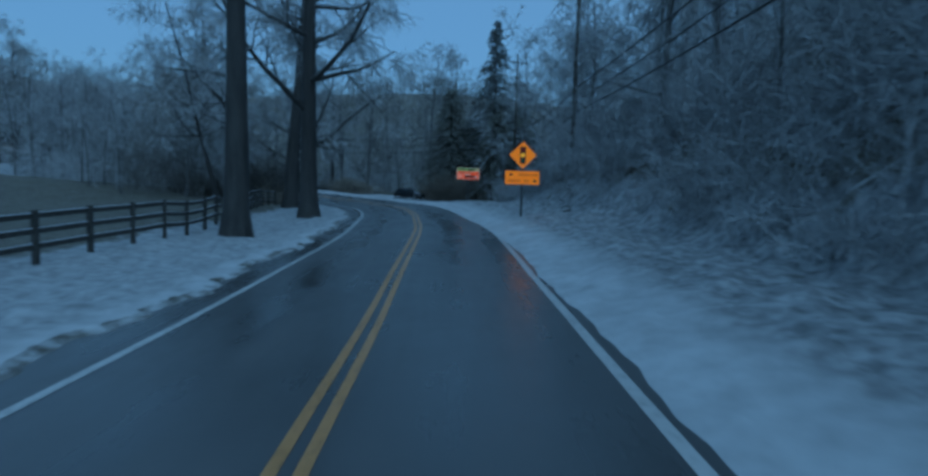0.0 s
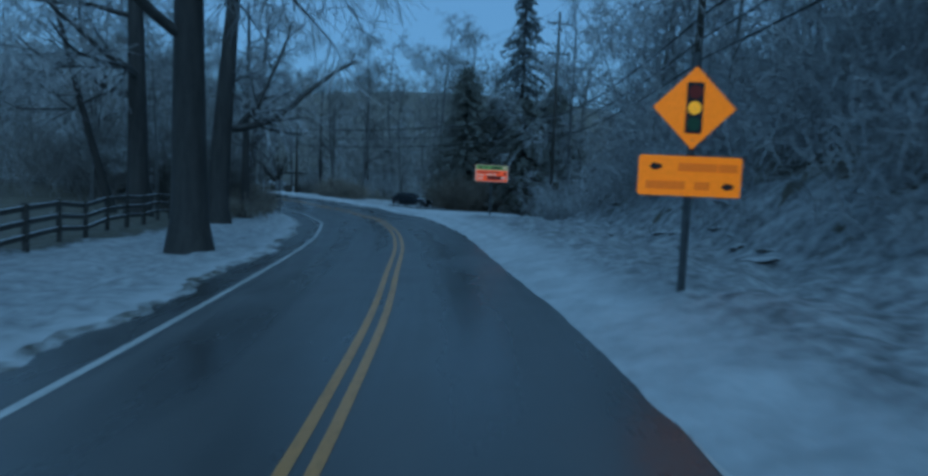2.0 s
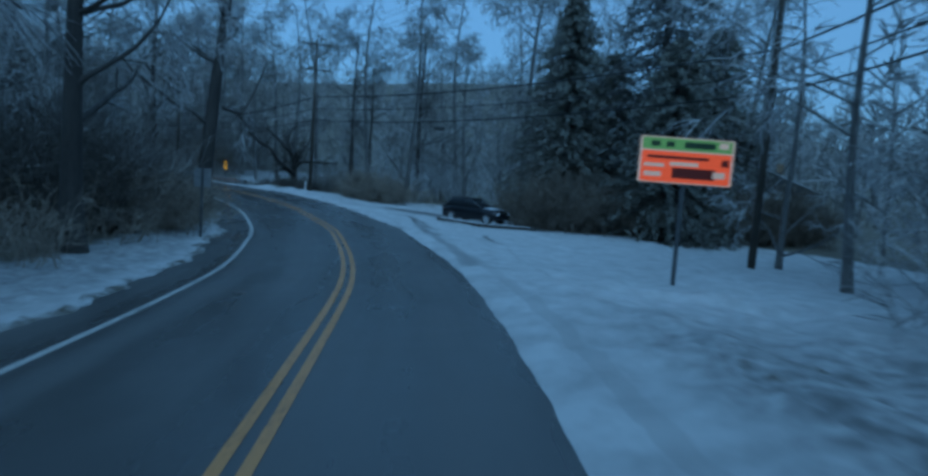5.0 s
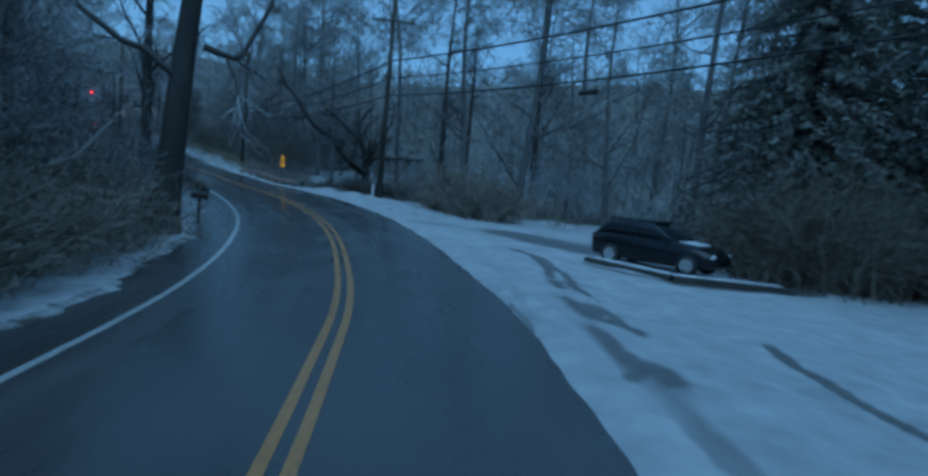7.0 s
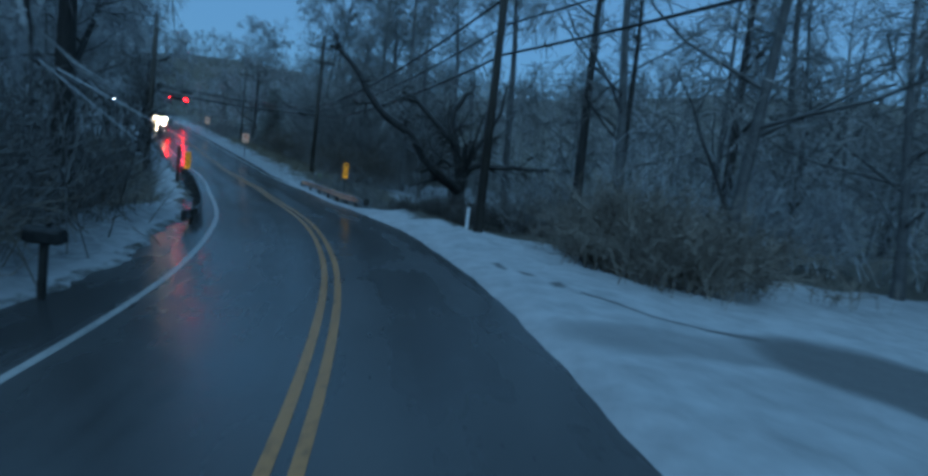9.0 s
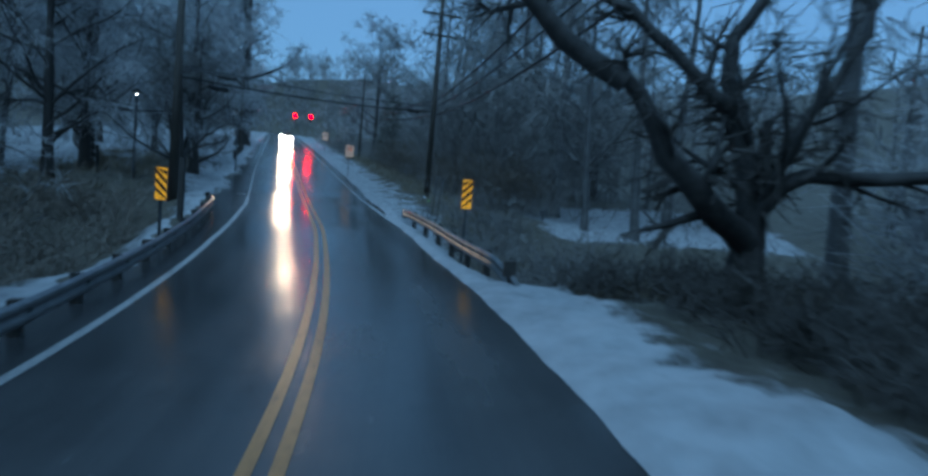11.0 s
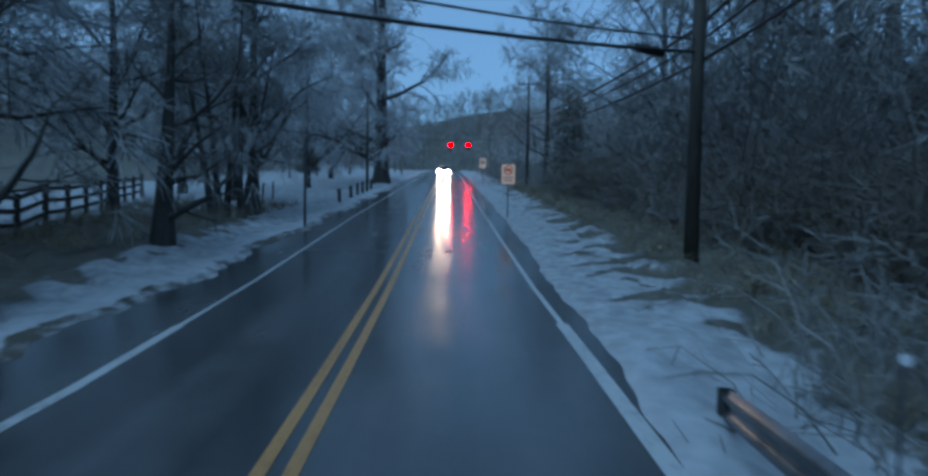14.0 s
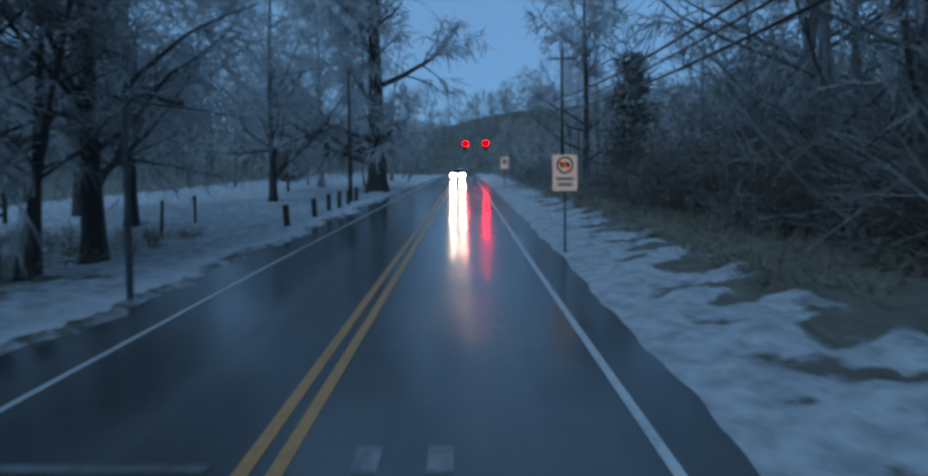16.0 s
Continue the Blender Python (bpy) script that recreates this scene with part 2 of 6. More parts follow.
def road_plan():
    rows = np.array(PATH)
    t, foot, roll = rows[:, 0], rows[:, 1:4] - np.array([0, 0, EYE_HEIGHT]), np.tan(np.radians(rows[:, 6]))
    data = np.c_[foot, roll]
    slope = np.gradient(data, t, axis=0)
    tt = np.linspace(0, 16, 801)
    k = np.clip(np.searchsorted(t, tt, side="right") - 1, 0, len(t) - 2)
    h = (t[k + 1] - t[k])[:, None]
    u = ((tt - t[k]) / (t[k + 1] - t[k]))[:, None]
    line = (2 * u**3 - 3 * u**2 + 1) * data[k] + (u**3 - 2 * u**2 + u) * h * slope[k] + (3 * u**2 - 2 * u**3) * data[k + 1] + (u**3 - u**2) * h * slope[k + 1]
    s = np.r_[0, np.cumsum(np.linalg.norm(np.diff(line[:, :2], axis=0), axis=1))]
    fine = np.arange(0, s[-1], 0.5)
    line = np.stack([np.interp(fine, s, c) for c in line.T], 1)
    kernel = np.hanning(17) / np.hanning(17).sum()
    line = np.stack([np.convolve(np.pad(c, 8, mode="reflect", reflect_type="odd"), kernel, "valid") for c in line.T], 1)
    ahead = np.gradient(line[:, :2], axis=0)
    ahead /= np.linalg.norm(ahead, axis=1)[:, None]
    off = np.interp(fine, *zip(*YELLOW_OFF))
    pts = line.copy()
    pts[:, :2] -= np.stack([ahead[:, 1], -ahead[:, 0]], 1) * off[:, None]
    pts[:, 2] -= off * line[:, 3]
    # the road carries on at both ends
    back, fore = np.arange(-40, 0, 0.5), np.arange(0.5, 221, 0.5)
    d0 = (pts[8] - pts[0]) / np.linalg.norm(pts[8, :2] - pts[0, :2])
    d1 = (pts[-1] - pts[-13])[:2] / np.linalg.norm((pts[-1] - pts[-13])[:2])
    d0[2:] = 0.01, 0
    head = pts[0] + back[:, None] * d0
    tail = np.stack([pts[-1, 0] + d1[0] * fore, pts[-1, 1] + d1[1] * fore,
                     pts[-1, 2] + GRADE * fore - 0.00009 * np.maximum(fore - 60, 0) ** 2, pts[-1, 3] * np.exp(-fore / 25)], 1)
    pts = np.concatenate([head, pts, tail])
    run = np.r_[0, np.cumsum(np.linalg.norm(np.diff(pts[:, :2], axis=0), axis=1))] - 40
    ahead = np.gradient(pts[:, :2], axis=0)
    ahead /= np.linalg.norm(ahead, axis=1)[:, None]
    return run, pts, np.stack([ahead[:, 1], -ahead[:, 0]], 1)


RUN, MID, RIGHT = road_plan()


def on_road(s, lat, up=0.0):
    """A point of the road's surface."""
    x, y, z, b = (np.interp(s, RUN, MID[:, k]) for k in range(4))
    rx, ry = (np.interp(s, RUN, RIGHT[:, k]) for k in range(2))
    return np.stack(np.broadcast_arrays(x + rx * lat, y + ry * lat, z + b * lat + up), -1)


def locate(x, y):
    """s and lat of places in the plan."""
    p = np.stack([np.ravel(x), np.ravel(y)], 1)
    best, at = np.full(len(p), 1e9), np.zeros(len(p), int)
    for k in range(0, len(RUN), 4):
        d = (p[:, 0] - MID[k, 0]) ** 2 + (p[:, 1] - MID[k, 1]) ** 2
        at, best = np.where(d < best, k, at), np.minimum(d, best)
    off = p - MID[at, :2]
    lat = (off * RIGHT[at]).sum(1)
    ahead = np.stack([-RIGHT[at, 1], RIGHT[at, 0]], 1)
    return RUN[at] + (off * ahead).sum(1), lat, np.sqrt(best)


def smooth(a, b, v):
    t = np.clip((v - a) / (b - a), 0, 1)
    return t * t * (3 - 2 * t)


def ragged(s, seed):
    return 0.05 * np.sin(s * 2.3 + seed) + 0.07 * np.sin(s * 0.71 + 2 * seed) + 0.03 * np.sin(s * 5.9 + seed)


def left_edge(s):
    """Where the snow begins beyond the left shoulder."""
    return np.interp(s, [-40, 20, 42, 58, 78, 92, 103.5, 113.0, 123.5, 145.5], [-3.9, -3.95, -4.5, -4.9, -4.7, -4.5, -4.1, -4.0, -3.9, -3.75]) - 2.2 * ragged(s, 1) - 0.06 * np.sin(s * 9.7) * np.sin(s * 1.9)


def right_edge(s):
    """Where the snow begins on the right: over the edge line round the bend."""
    return np.interp(s, [-40, 21, 26, 30, 36, 88, 100.7, 115.0, 118.8, 122.5, 130, 137, 154.2], [3.5, 3.5, 3.1, 2.95, 2.72, 2.76, 2.92, 2.95, 3.2, 3.42, 3.6, 3.75, 3.85]) + np.where((s > 26) & (s < 117.1), 0.3, 0.6) * ragged(s, 4)


def clumps(s, lat):
    """Frozen clods of ploughed snow: -1 in the hollows, 1 on top."""
    a = np.sin(s * 3.4 + 1.6 * np.sin(lat * 0.9 + 0.4 * s)) * np.sin(lat * 1.5 + 1.1 * np.sin(s * 0.9) + 0.45 * s)
    b = np.sin(s * 5.1 + 1.3 * np.sin(lat * 2.3)) * np.sin(lat * 3.4 - 0.7 * s)
    return 0.7 * a + 0.4 * b


def crust(x, y):
    """Trodden, refrozen snow: lumps a hand to a pace across."""
    n = np.sin(2.1 * x + 1.3 * np.sin(1.7 * y)) * np.sin(2.6 * y + 1.1 * np.sin(2.3 * x))
    m = np.sin(5.3 * x + 2.0 * np.sin(3.1 * y)) * np.sin(4.7 * y + 1.7 * np.sin(4.1 * x))
    return 0.6 * n + 0.45 * m


RIGHT_FORM = [  # s, rise of the bank near the road, slope of the hillside behind it, metres to its foot
    (-40, 0.45, 0.75, 4.0), (30, 0.45, 0.75, 4.0), (46, 0.35, 0.6, 4.5), (58, -0.15, 0.10, 12.0), (66, -0.35, 0.02, 20.0), (86, -0.35, 0.02, 20.0),
    (94, 0.0, 0.01, 12.0), (103.5, 0.2, 0.01, 12.0), (106.9, -0.4, -0.02, 6.0), (109.3, -1.7, -0.02, 6.0), (117.9, -1.7, 0.0, 6.0), (123.5, -0.1, 0.0, 6.0),
    (130.0, 0.2, 0.03, 8.0), (162.8, 0.1, 0.03, 8.0), (361.2, 0.2, 0.05, 10.0)]
LEFT_FORM = [(-40, 0.05, -0.03, 8.0), (40, 0.05, -0.03, 8.0), (60, 0.1, -0.02, 8.0), (80, 0.25, 0.05, 6.0), (103.5, 0.1, 0.05, 6.0), (106.2, -0.4, -0.02, 5.0),
             (109.3, -1.6, -0.02, 5.0), (118.8, -1.6, 0.0, 5.0), (124.4, 0.3, -0.07, 4.0), (132.0, 0.3, -0.07, 4.0), (141.2, 0.0, -0.01, 8.0), (361.2, 0.0, 0.02, 8.0)]


def table(form, s):
    cols = np.array(form, float).T
    return [np.interp(s, cols[0], c) for c in cols[1:]]


def ground_height(x, y, under=False):
    """The lie of the land: the road's bench, its verges, the hillside on the right, the creek and the far ridges."""
    shape = np.shape(x)
    s, lat, far = locate(x, y)
    x, y = np.ravel(x), np.ravel(y)
    z, b = np.interp(s, RUN, MID[:, 2]), np.interp(s, RUN, MID[:, 3])
    side = np.where(lat > 0, lat - right_edge(s), left_edge(s) - lat)
    out = np.maximum(np.maximum(side, 0), np.where(far > 12, far - 4, 0))
    rise, slope, foot = (np.where(lat > 0, a, c) for a, c in zip(table(RIGHT_FORM, s), table(LEFT_FORM, s)))
    tilt = np.clip(lat, -5.5, 5.2) * b * np.exp(-np.maximum(out - 2, 0) / 8)
    h = z + tilt + rise * smooth(0, 3.0, out) + slope * np.maximum(out - foot, 0) * smooth(foot, foot + 3, out)
    h = np.where(out > 40, h - slope * np.maximum(out - 40, 0) * 0.6, h)
    # ridges round the valley
    away = smooth(18, 110, far)
    for cx, cy, r, top in RIDGES:
        h = h + away * top * np.exp(-(((x - cx) ** 2 + (y - cy) ** 2) / r**2))
    # lumps in the snow and litter, none under the road
    rough = smooth(0.0, 1.2, out)
    lumps = 0.10 * np.sin(x * 1.7 + 2 * np.sin(y * 0.9)) * np.sin(y * 1.3 + 1.5 * np.sin(x * 0.7)) + 0.06 * np.sin(x * 3.9 + y * 2.1) * np.sin(y * 4.3 - x * 1.1)
    lip = (0.09 * smooth(0.0, 0.35, out) if not under else 0.0)
    rough = rough * (1 - 0.75 * (lat > 0) * smooth(56, 61, s) * smooth(94, 89, s))
    h = h + rough * lumps * (0.7 + 0.5 * smooth(2, 6, out)) + lip
    if under:  # the sheet dips below the road and the snow strips that edge it
        h = h - 0.16 * (1 - smooth(0.9, 2.1, out)) * (far < 14)
        for a, b, wide in CLODS:
            h = h - 0.2 * (lat > 0) * smooth(a - 1, a + 1, s) * smooth(b + 1, b - 1, s) * smooth(1.8, 2.0, out) * (1 - smooth(wide - 0.9, wide - 0.2, out)) * (far < 14)
        for (ax, ay), (bx, by) in PATCHES:
            h = h - 0.10 * smooth(ax, ax + 1, x) * smooth(bx, bx - 1, x) * smooth(ay, ay + 1, y) * smooth(by, by - 1, y)
    return h.reshape(shape)


CLODS = [(-14.0, 55.0, 7.4), (119.7, 198.1, 5.8)]  # from, to, width of the rough snow beside the road
PATCHES = [((-20.0, 58.0), (4.0, 91.0))]
RIDGES = [(-210, 150, 75, 22), (-70, 430, 150, 34), (110, 420, 150, 36), (170, 100, 80, 26), (130, -40, 70, 20), (-150, -20, 90, 8), (-330, 330, 140, 40)]


def cover_of(x, y):
    """How deep the snow lies, and where tyres have pressed it."""
    s, lat, far = locate(x, y)
    side = np.where(lat > 0, lat - right_edge(s), left_edge(s) - lat)
    reach_r = np.interp(s, [-40, 20, 50, 60, 91, 94, 97, 100, 106.2, 121.5, 126.6, 167.1, 361.2], [6.4, 6.4, 6.8, 26, 22, 5, 2.4, 1.4, 1.5, 2.6, 2.6, 3.0, 4])
    reach_l = np.interp(s, [-40, 40, 60, 70, 99.1, 106.2, 121.5, 126.6, 137.8, 145.5, 361.2], [7, 6, 4.5, 3.5, 3, 0.9, 0.9, 2.0, 2.6, 22, 22])
    reach = np.where(lat > 0, reach_r, reach_l)
    cover = 0.86 - 0.62 * smooth(reach - 1.5, reach + 2.0, np.maximum(side, far - 4))
    clods = clumps(s, lat)
    right = smooth(121.5, 125.9, s) * smooth(214.5, 180.0, s) * (lat > 0)
    left = 0.6 * smooth(119.7, 125.1, s) * smooth(145.5, 136.9, s) * (lat < 0)
    cover = cover - (right + left) * smooth(9, 6.5, side) * smooth(0.25, 0.9, side) * (0.12 + 0.78 * smooth(0.1, -0.35, clods)) * (0.4 + 0.6 * smooth(0.8, 2.6, side))
    # flecks of litter in crust hollows, standing in for dent shading
    cover = cover - 0.34 * smooth(0.35, 0.8, -crust(np.ravel(x), np.ravel(y))) * (lat > 0) * smooth(57, 50, s) * smooth(1.2, 2.4, side)
    cover = cover + 0.4 * smooth(120.3, 122.3, s) * smooth(131, 128, s) * smooth(11, 13, lat) * smooth(31, 28, lat)
    cover = cover + 0.4 * smooth(122, 128, s) * smooth(150, 140, s) * smooth(-11.5, -13, lat) * (far < 40)
    cover = np.where((lat < 0) & (side < 0.35), cover - 0.35, cover)
    cover = np.maximum(cover, 0.36 - 0.08 * smooth(40, 80, far))
    bare = 0.47 * smooth(0.42, 0.60, side) * smooth(1.1, 0.9, side) * (lat > 0) * smooth(26, 40, s) * smooth(80, 70, s)
    for w, k, *line in TRACKS:
        for (ax, ay), (bx, by) in zip(line, line[1:]):
            t = np.clip(((np.ravel(x) - ax) * (bx - ax) + (np.ravel(y) - ay) * (by - ay)) / ((bx - ax) ** 2 + (by - ay) ** 2), 0, 1)
            d = np.hypot(np.ravel(x) - ax - t * (bx - ax), np.ravel(y) - ay - t * (by - ay))
            bare = np.maximum(bare, k * (1 - smooth(w * 0.4, w * (1.0 if w < 0.6 else 1.4), d)))
    # where the snow colour carries painted shading between lumps
    lump_shade = (lat > 0) * smooth(57, 50, s) * smooth(0.9, 2.2, side) + 0.7 * (lat < 0) * smooth(0.2, 1.0, side) + (0.25 * smooth(100.7, 106.2, s) + 0.4 * smooth(120, 125, s)) * (lat > 0)
    return cover, bare, np.clip(lump_shade, 0, 1)


TRACKS = [  # half width, how far the snow is pressed away, and the line
    (0.4, 0.92, (-12.0, 80.3), (-11.1, 79.2), (-10.2, 76.9)), (0.2, 0.92, (-10.4, 77.0), (-9.8, 74.3), (-9.1, 72.5), (-8.4, 70.4), (-7.8, 68.4)),
    (0.2, 0.92, (-10.0, 77.1), (-9.35, 74.5), (-8.65, 72.7), (-7.95, 70.6), (-7.35, 68.6)), (0.42, 0.6, (-7.6, 68.6), (-7.0, 66.8), (-6.1, 64.4), (-5.5, 62.6), (-4.9, 60.4)),
    (0.08, 0.75, (-10.1, 71.7), (-9.6, 70.8), (-9.3, 70.0)),
    (2.3, 0.8, (-13.2, 86.0), (-10.8, 84.9), (-8.0, 86.8)), (1.9, 0.36, (-15.4, 83.8), (-13.2, 80.8), (-12.4, 79.2)), (1.15, 0.54, (-16.5, 83.4), (-15.3, 84.8), (-13.3, 86.8), (-11.3, 86.9), (-10.0, 88.3)), (1.0, 0.42, (-14.4, 82.8), (-13.6, 85.2), (-11.0, 84.6)),
    (0.85, 0.9, (-6.9, 79.7), (-5.4, 80.7), (-3.6, 82.0)), (0.22, 0.9, (-5.9, 72.4), (-5.8, 71.2), (-5.4, 70.0), (-4.9, 68.9)),
    (0.13, 0.55, (-4.6, 68.6), (-3.7, 62.5), (-3.0, 60.2), (-2.8, 58.5)), (0.2, 0.88, (-20.4, 87.8), (-18.3, 86.7), (-16.4, 86.1), (-14.7, 86.5)),
    (0.22, 0.5, (-12.4, 77.2), (-10.6, 73.6), (-9.4, 70.6)), (0.3, 0.85, (-9.8, 80.2), (-8.6, 79.6), (-7.3, 79.6))]


def add_mesh(name, verts, faces, mats, uv=None, which=None, soft=False):
    me = bpy.data.meshes.new(name)
    me.from_pydata(np.asarray(verts).tolist() if not isinstance(verts, list) else verts, [], faces)
    for m in mats if isinstance(mats, (list, tuple)) else [mats]:
        me.materials.append(m)
    if uv is not None:
        layer = me.uv_layers.new(name="UVMap")
        loops = np.empty(len(me.loops), np.int32)
        me.loops.foreach_get("vertex_index", loops)
        layer.data.foreach_set("uv", np.asarray(uv, np.float32)[loops].ravel())
    if which is not None:
        me.polygons.foreach_set("material_index", np.asarray(which, np.int32))
    me.polygons.foreach_set("use_smooth", np.full(len(me.polygons), soft))
    me.update()
    return new(name, me)


def grid_faces(rows, cols):
    i = np.arange(rows - 1)[:, None] * cols + np.arange(cols - 1)[None]
    return np.stack([i, i + 1, i + cols + 1, i + cols], -1).reshape(-1, 4).tolist()


def build_ground():
    """One sheet: fine beside the road, wider and wider towards the horizon."""
    def axis(lo, hi, a, b, step):
        inner = np.arange(a, b + 1e-6, step)
        def outer(n, start, end):
            k = np.linspace(0, 1, n + 1)[1:]
            return start + (end - start) * (k * 0.06 + 0.94 * k**3)
        return np.r_[outer(60, a, lo)[::-1], inner, outer(60, b, hi)]
    xs, ys = axis(-1600, 1400, -100, 30, 0.7), axis(-1300, 1700, -12, 140, 0.7)
    gx, gy = np.meshgrid(xs, ys)
    gz = ground_height(gx, gy, True)
    ob = add_mesh("ground", np.stack([gx, gy, gz], -1).reshape(-1, 3), grid_faces(*gx.shape), GROUND, soft=True)
    cover, bare, lump_shade = cover_of(gx, gy)
    for key, v in (("cover", cover), ("bare", bare), ("lump_shade", lump_shade)):
        ob.data.attributes.new(key, "FLOAT", "POINT").data.foreach_set("value", v.astype(np.float32))
    return tagged(ob, "rolling ground under thin patchy snow and leaf litter", "ground", kind="structure")


def strip(name, s0, s1, lat0, lat1, up, mat, step=1.0, wobble=0.0, thick=0.0):
    s = np.linspace(s0, s1, max(2, int((s1 - s0) / step) + 1))
    lat0, lat1 = (np.interp(s, *zip(*v)) if isinstance(v, list) else np.full(len(s), v) for v in (lat0, lat1))
    if wobble:
        lat1 = lat1 + wobble * (np.sin(s * 1.3) * 0.5 + np.sin(s * 0.37 + 1) * 0.8 + np.sin(s * 3.1) * 0.3)
    n = max(2, int(np.max(np.abs(lat1 - lat0)) / 0.8) + 2) if abs(np.max(lat1 - lat0)) > 1 else 2
    k = np.linspace(0, 1, n)
    lat = lat0[:, None] * (1 - k) + lat1[:, None] * k
    v = on_road(s[:, None], lat, up)
    uv = np.stack(np.broadcast_arrays(s[:, None], lat), -1)
    return add_mesh(name, v.reshape(-1, 3), grid_faces(len(s), n), mat, uv=uv.reshape(-1, 2))


def snow_sheet(name, gx, gy, gz, label):
    ob = add_mesh(name, np.stack([gx, gy, gz], -1).reshape(-1, 3), grid_faces(*gx.shape), GROUND, soft=True)
    cover, bare, lump_shade = cover_of(gx, gy)
    for key, v in (("cover", cover), ("bare", bare), ("lump_shade", lump_shade)):
        ob.data.attributes.new(key, "FLOAT", "POINT").data.foreach_set("value", v.astype(np.float32))
    return tagged(ob, label, "snow", kind="structure")


def verge(side, label):
    """The snow that edges the road, finely built along it."""
    s = np.arange(-38, 300, 0.22)
    out = np.array([-0.02, 0.05, 0.14, 0.26, 0.42, 0.65, 0.9, 1.2, 1.6, 2.0, 2.5])
    edge = (right_edge(s) if side > 0 else left_edge(s))[:, None] + side * out[None]
    p = on_road(s[:, None], edge)
    g = ground_height(p[..., 0], p[..., 1])
    blend = smooth(0.0, 0.7, out)[None]
    lift = p[..., 2] + np.interp(out, [-0.02, 0.05, 0.14, 0.3, 0.6, 2.5], [-0.02, 0.015, 0.035, 0.06, 0.08, 0.08])[None]
    crumble = 0.018 * np.sin(s * 7.1)[:, None] * np.sin(out * 9 + s[:, None] * 1.3) + 0.012 * np.sin(s[:, None] * 13.7 + out * 17)
    z = lift * (1 - blend) + (g + 0.012) * blend + crumble * smooth(0.0, 0.2, out)[None] + 0.06 * np.where((s > 120) | (side < 0), 1, 0.5)[:, None] * clumps(s[:, None], edge) * smooth(0.3, 1.0, out)[None] - 0.2 * smooth(2.1, 2.5, out)[None]
    return snow_sheet("snow_verge", p[..., 0], p[..., 1], z, label)


build_ground()
verge(1, "crusted snow along the right road edge")
verge(-1, "thin crusted snow along the left road edge")
for (a, b, wide), label in zip(CLODS, ("crusted lumpy snow on the bank below the brush", "broken frozen clods of snow over dead grass")):
    cs, co = np.meshgrid(np.arange(a, b, 0.17), np.arange(2.05, wide, 0.17), indexing="ij")
    cp = on_road(cs, right_edge(cs) + co)
    lump = 0.065 * crust(cp[..., 0], cp[..., 1]) if a < 0 else 0.16 * clumps(cs, right_edge(cs) + co)
    cz = ground_height(cp[..., 0], cp[..., 1]) + 0.015 + lump * smooth(2.0, 2.8, co) - 0.25 * smooth(wide - 0.6, wide - 0.1, co) - 0.05 * smooth(2.2, 2.05, co)
    snow_sheet("snow_clods", cp[..., 0], cp[..., 1], cz, label)
(px0, py0), (px1, py1) = PATCHES[0]
gx, gy = np.meshgrid(np.arange(px0, px1, 0.12), np.arange(py0, py1, 0.12))
inside = np.minimum(np.minimum(gx - px0, px1 - gx), np.minimum(gy - py0, py1 - gy))
ps, pl, _ = locate(gx, gy)
near = (pl - right_edge(ps)).reshape(gx.shape)
_, pressed, _ = cover_of(gx, gy)
gz = ground_height(gx, gy) + 0.02 - 0.25 * (1 - smooth(0.0, 0.8, inside)) - 0.3 * (1 - smooth(1.0, 1.6, near)) - 0.035 * pressed.reshape(gx.shape)
snow_sheet("driveway_snow", gx, gy, gz, "smooth snow over a driveway with dark tyre tracks")
LEFT_WHITE = [(-38, -3.12), (20, -3.12), (40, -3.51), (58, -3.52), (72, -3.44), (86, -3.14), (100, -3.06), (112, -2.95), (121, -2.60), (140, -2.86), (380, -2.86)]
RIGHT_WHITE = [(-38, 3.27), (8, 3.27), (20, 3.37), (116, 3.12), (122, 3.12), (140, 3.00), (380, 3.00)]


def painted(name, s0, s1, middle, width, mat, label):
    mid = middle if isinstance(middle, list) else [(-40, middle), (400, middle)]
    ob = strip(name, s0, s1, [(a, b - width / 2) for a, b in mid], [(a, b + width / 2) for a, b in mid], 0.006, mat, 0.5)
    return tagged(ob, label, "road marking", kind="structure")


tagged(strip("road", -38, 313.7, [(-38, -4.2), (20, -4.3), (42, -4.8), (58, -5.2), (92, -4.8), (103.5, -4.4), (145.5, -4.1), (343.9, -4.1)],
             [(-38, 3.95), (20, 3.95), (30, 3.5), (36, 3.4), (111.0, 3.3), (118.8, 3.45), (122.5, 3.68), (130, 3.85), (137, 4.0), (343.9, 4.1)], 0.0, ASPHALT, 0.5),
       "wet dark two-lane asphalt road with tyre sheen", "road", kind="structure")
for lat in (-0.125, 0.125):
    painted("yellow_line", -38, 274.9, lat, 0.125, YELLOW, "worn yellow centre line painted on wet asphalt")
painted("white_edge_line", -38, 123.5, LEFT_WHITE, 0.15, WHITE, "worn white edge line painted on wet asphalt")
painted("white_edge_line", 123.5, 274.9, LEFT_WHITE, 0.09, WHITE, "thin worn white edge line on wet asphalt")
painted("white_edge_line", -38, 28, RIGHT_WHITE, 0.16, WHITE, "worn white edge line beside packed snow")
painted("white_edge_line", 107.7, 124.0, RIGHT_WHITE, 0.19, WHITE, "broad white edge line past the bridge")
painted("white_edge_line", 124.0, 274.9, RIGHT_WHITE, 0.1, WHITE, "thin white edge line on wet asphalt")
tagged(strip("transverse_line", 131.3, 131.4, -2.75, -0.4, 0.006, FADED), "faint white line painted across the left lane", "road marking", kind="structure")
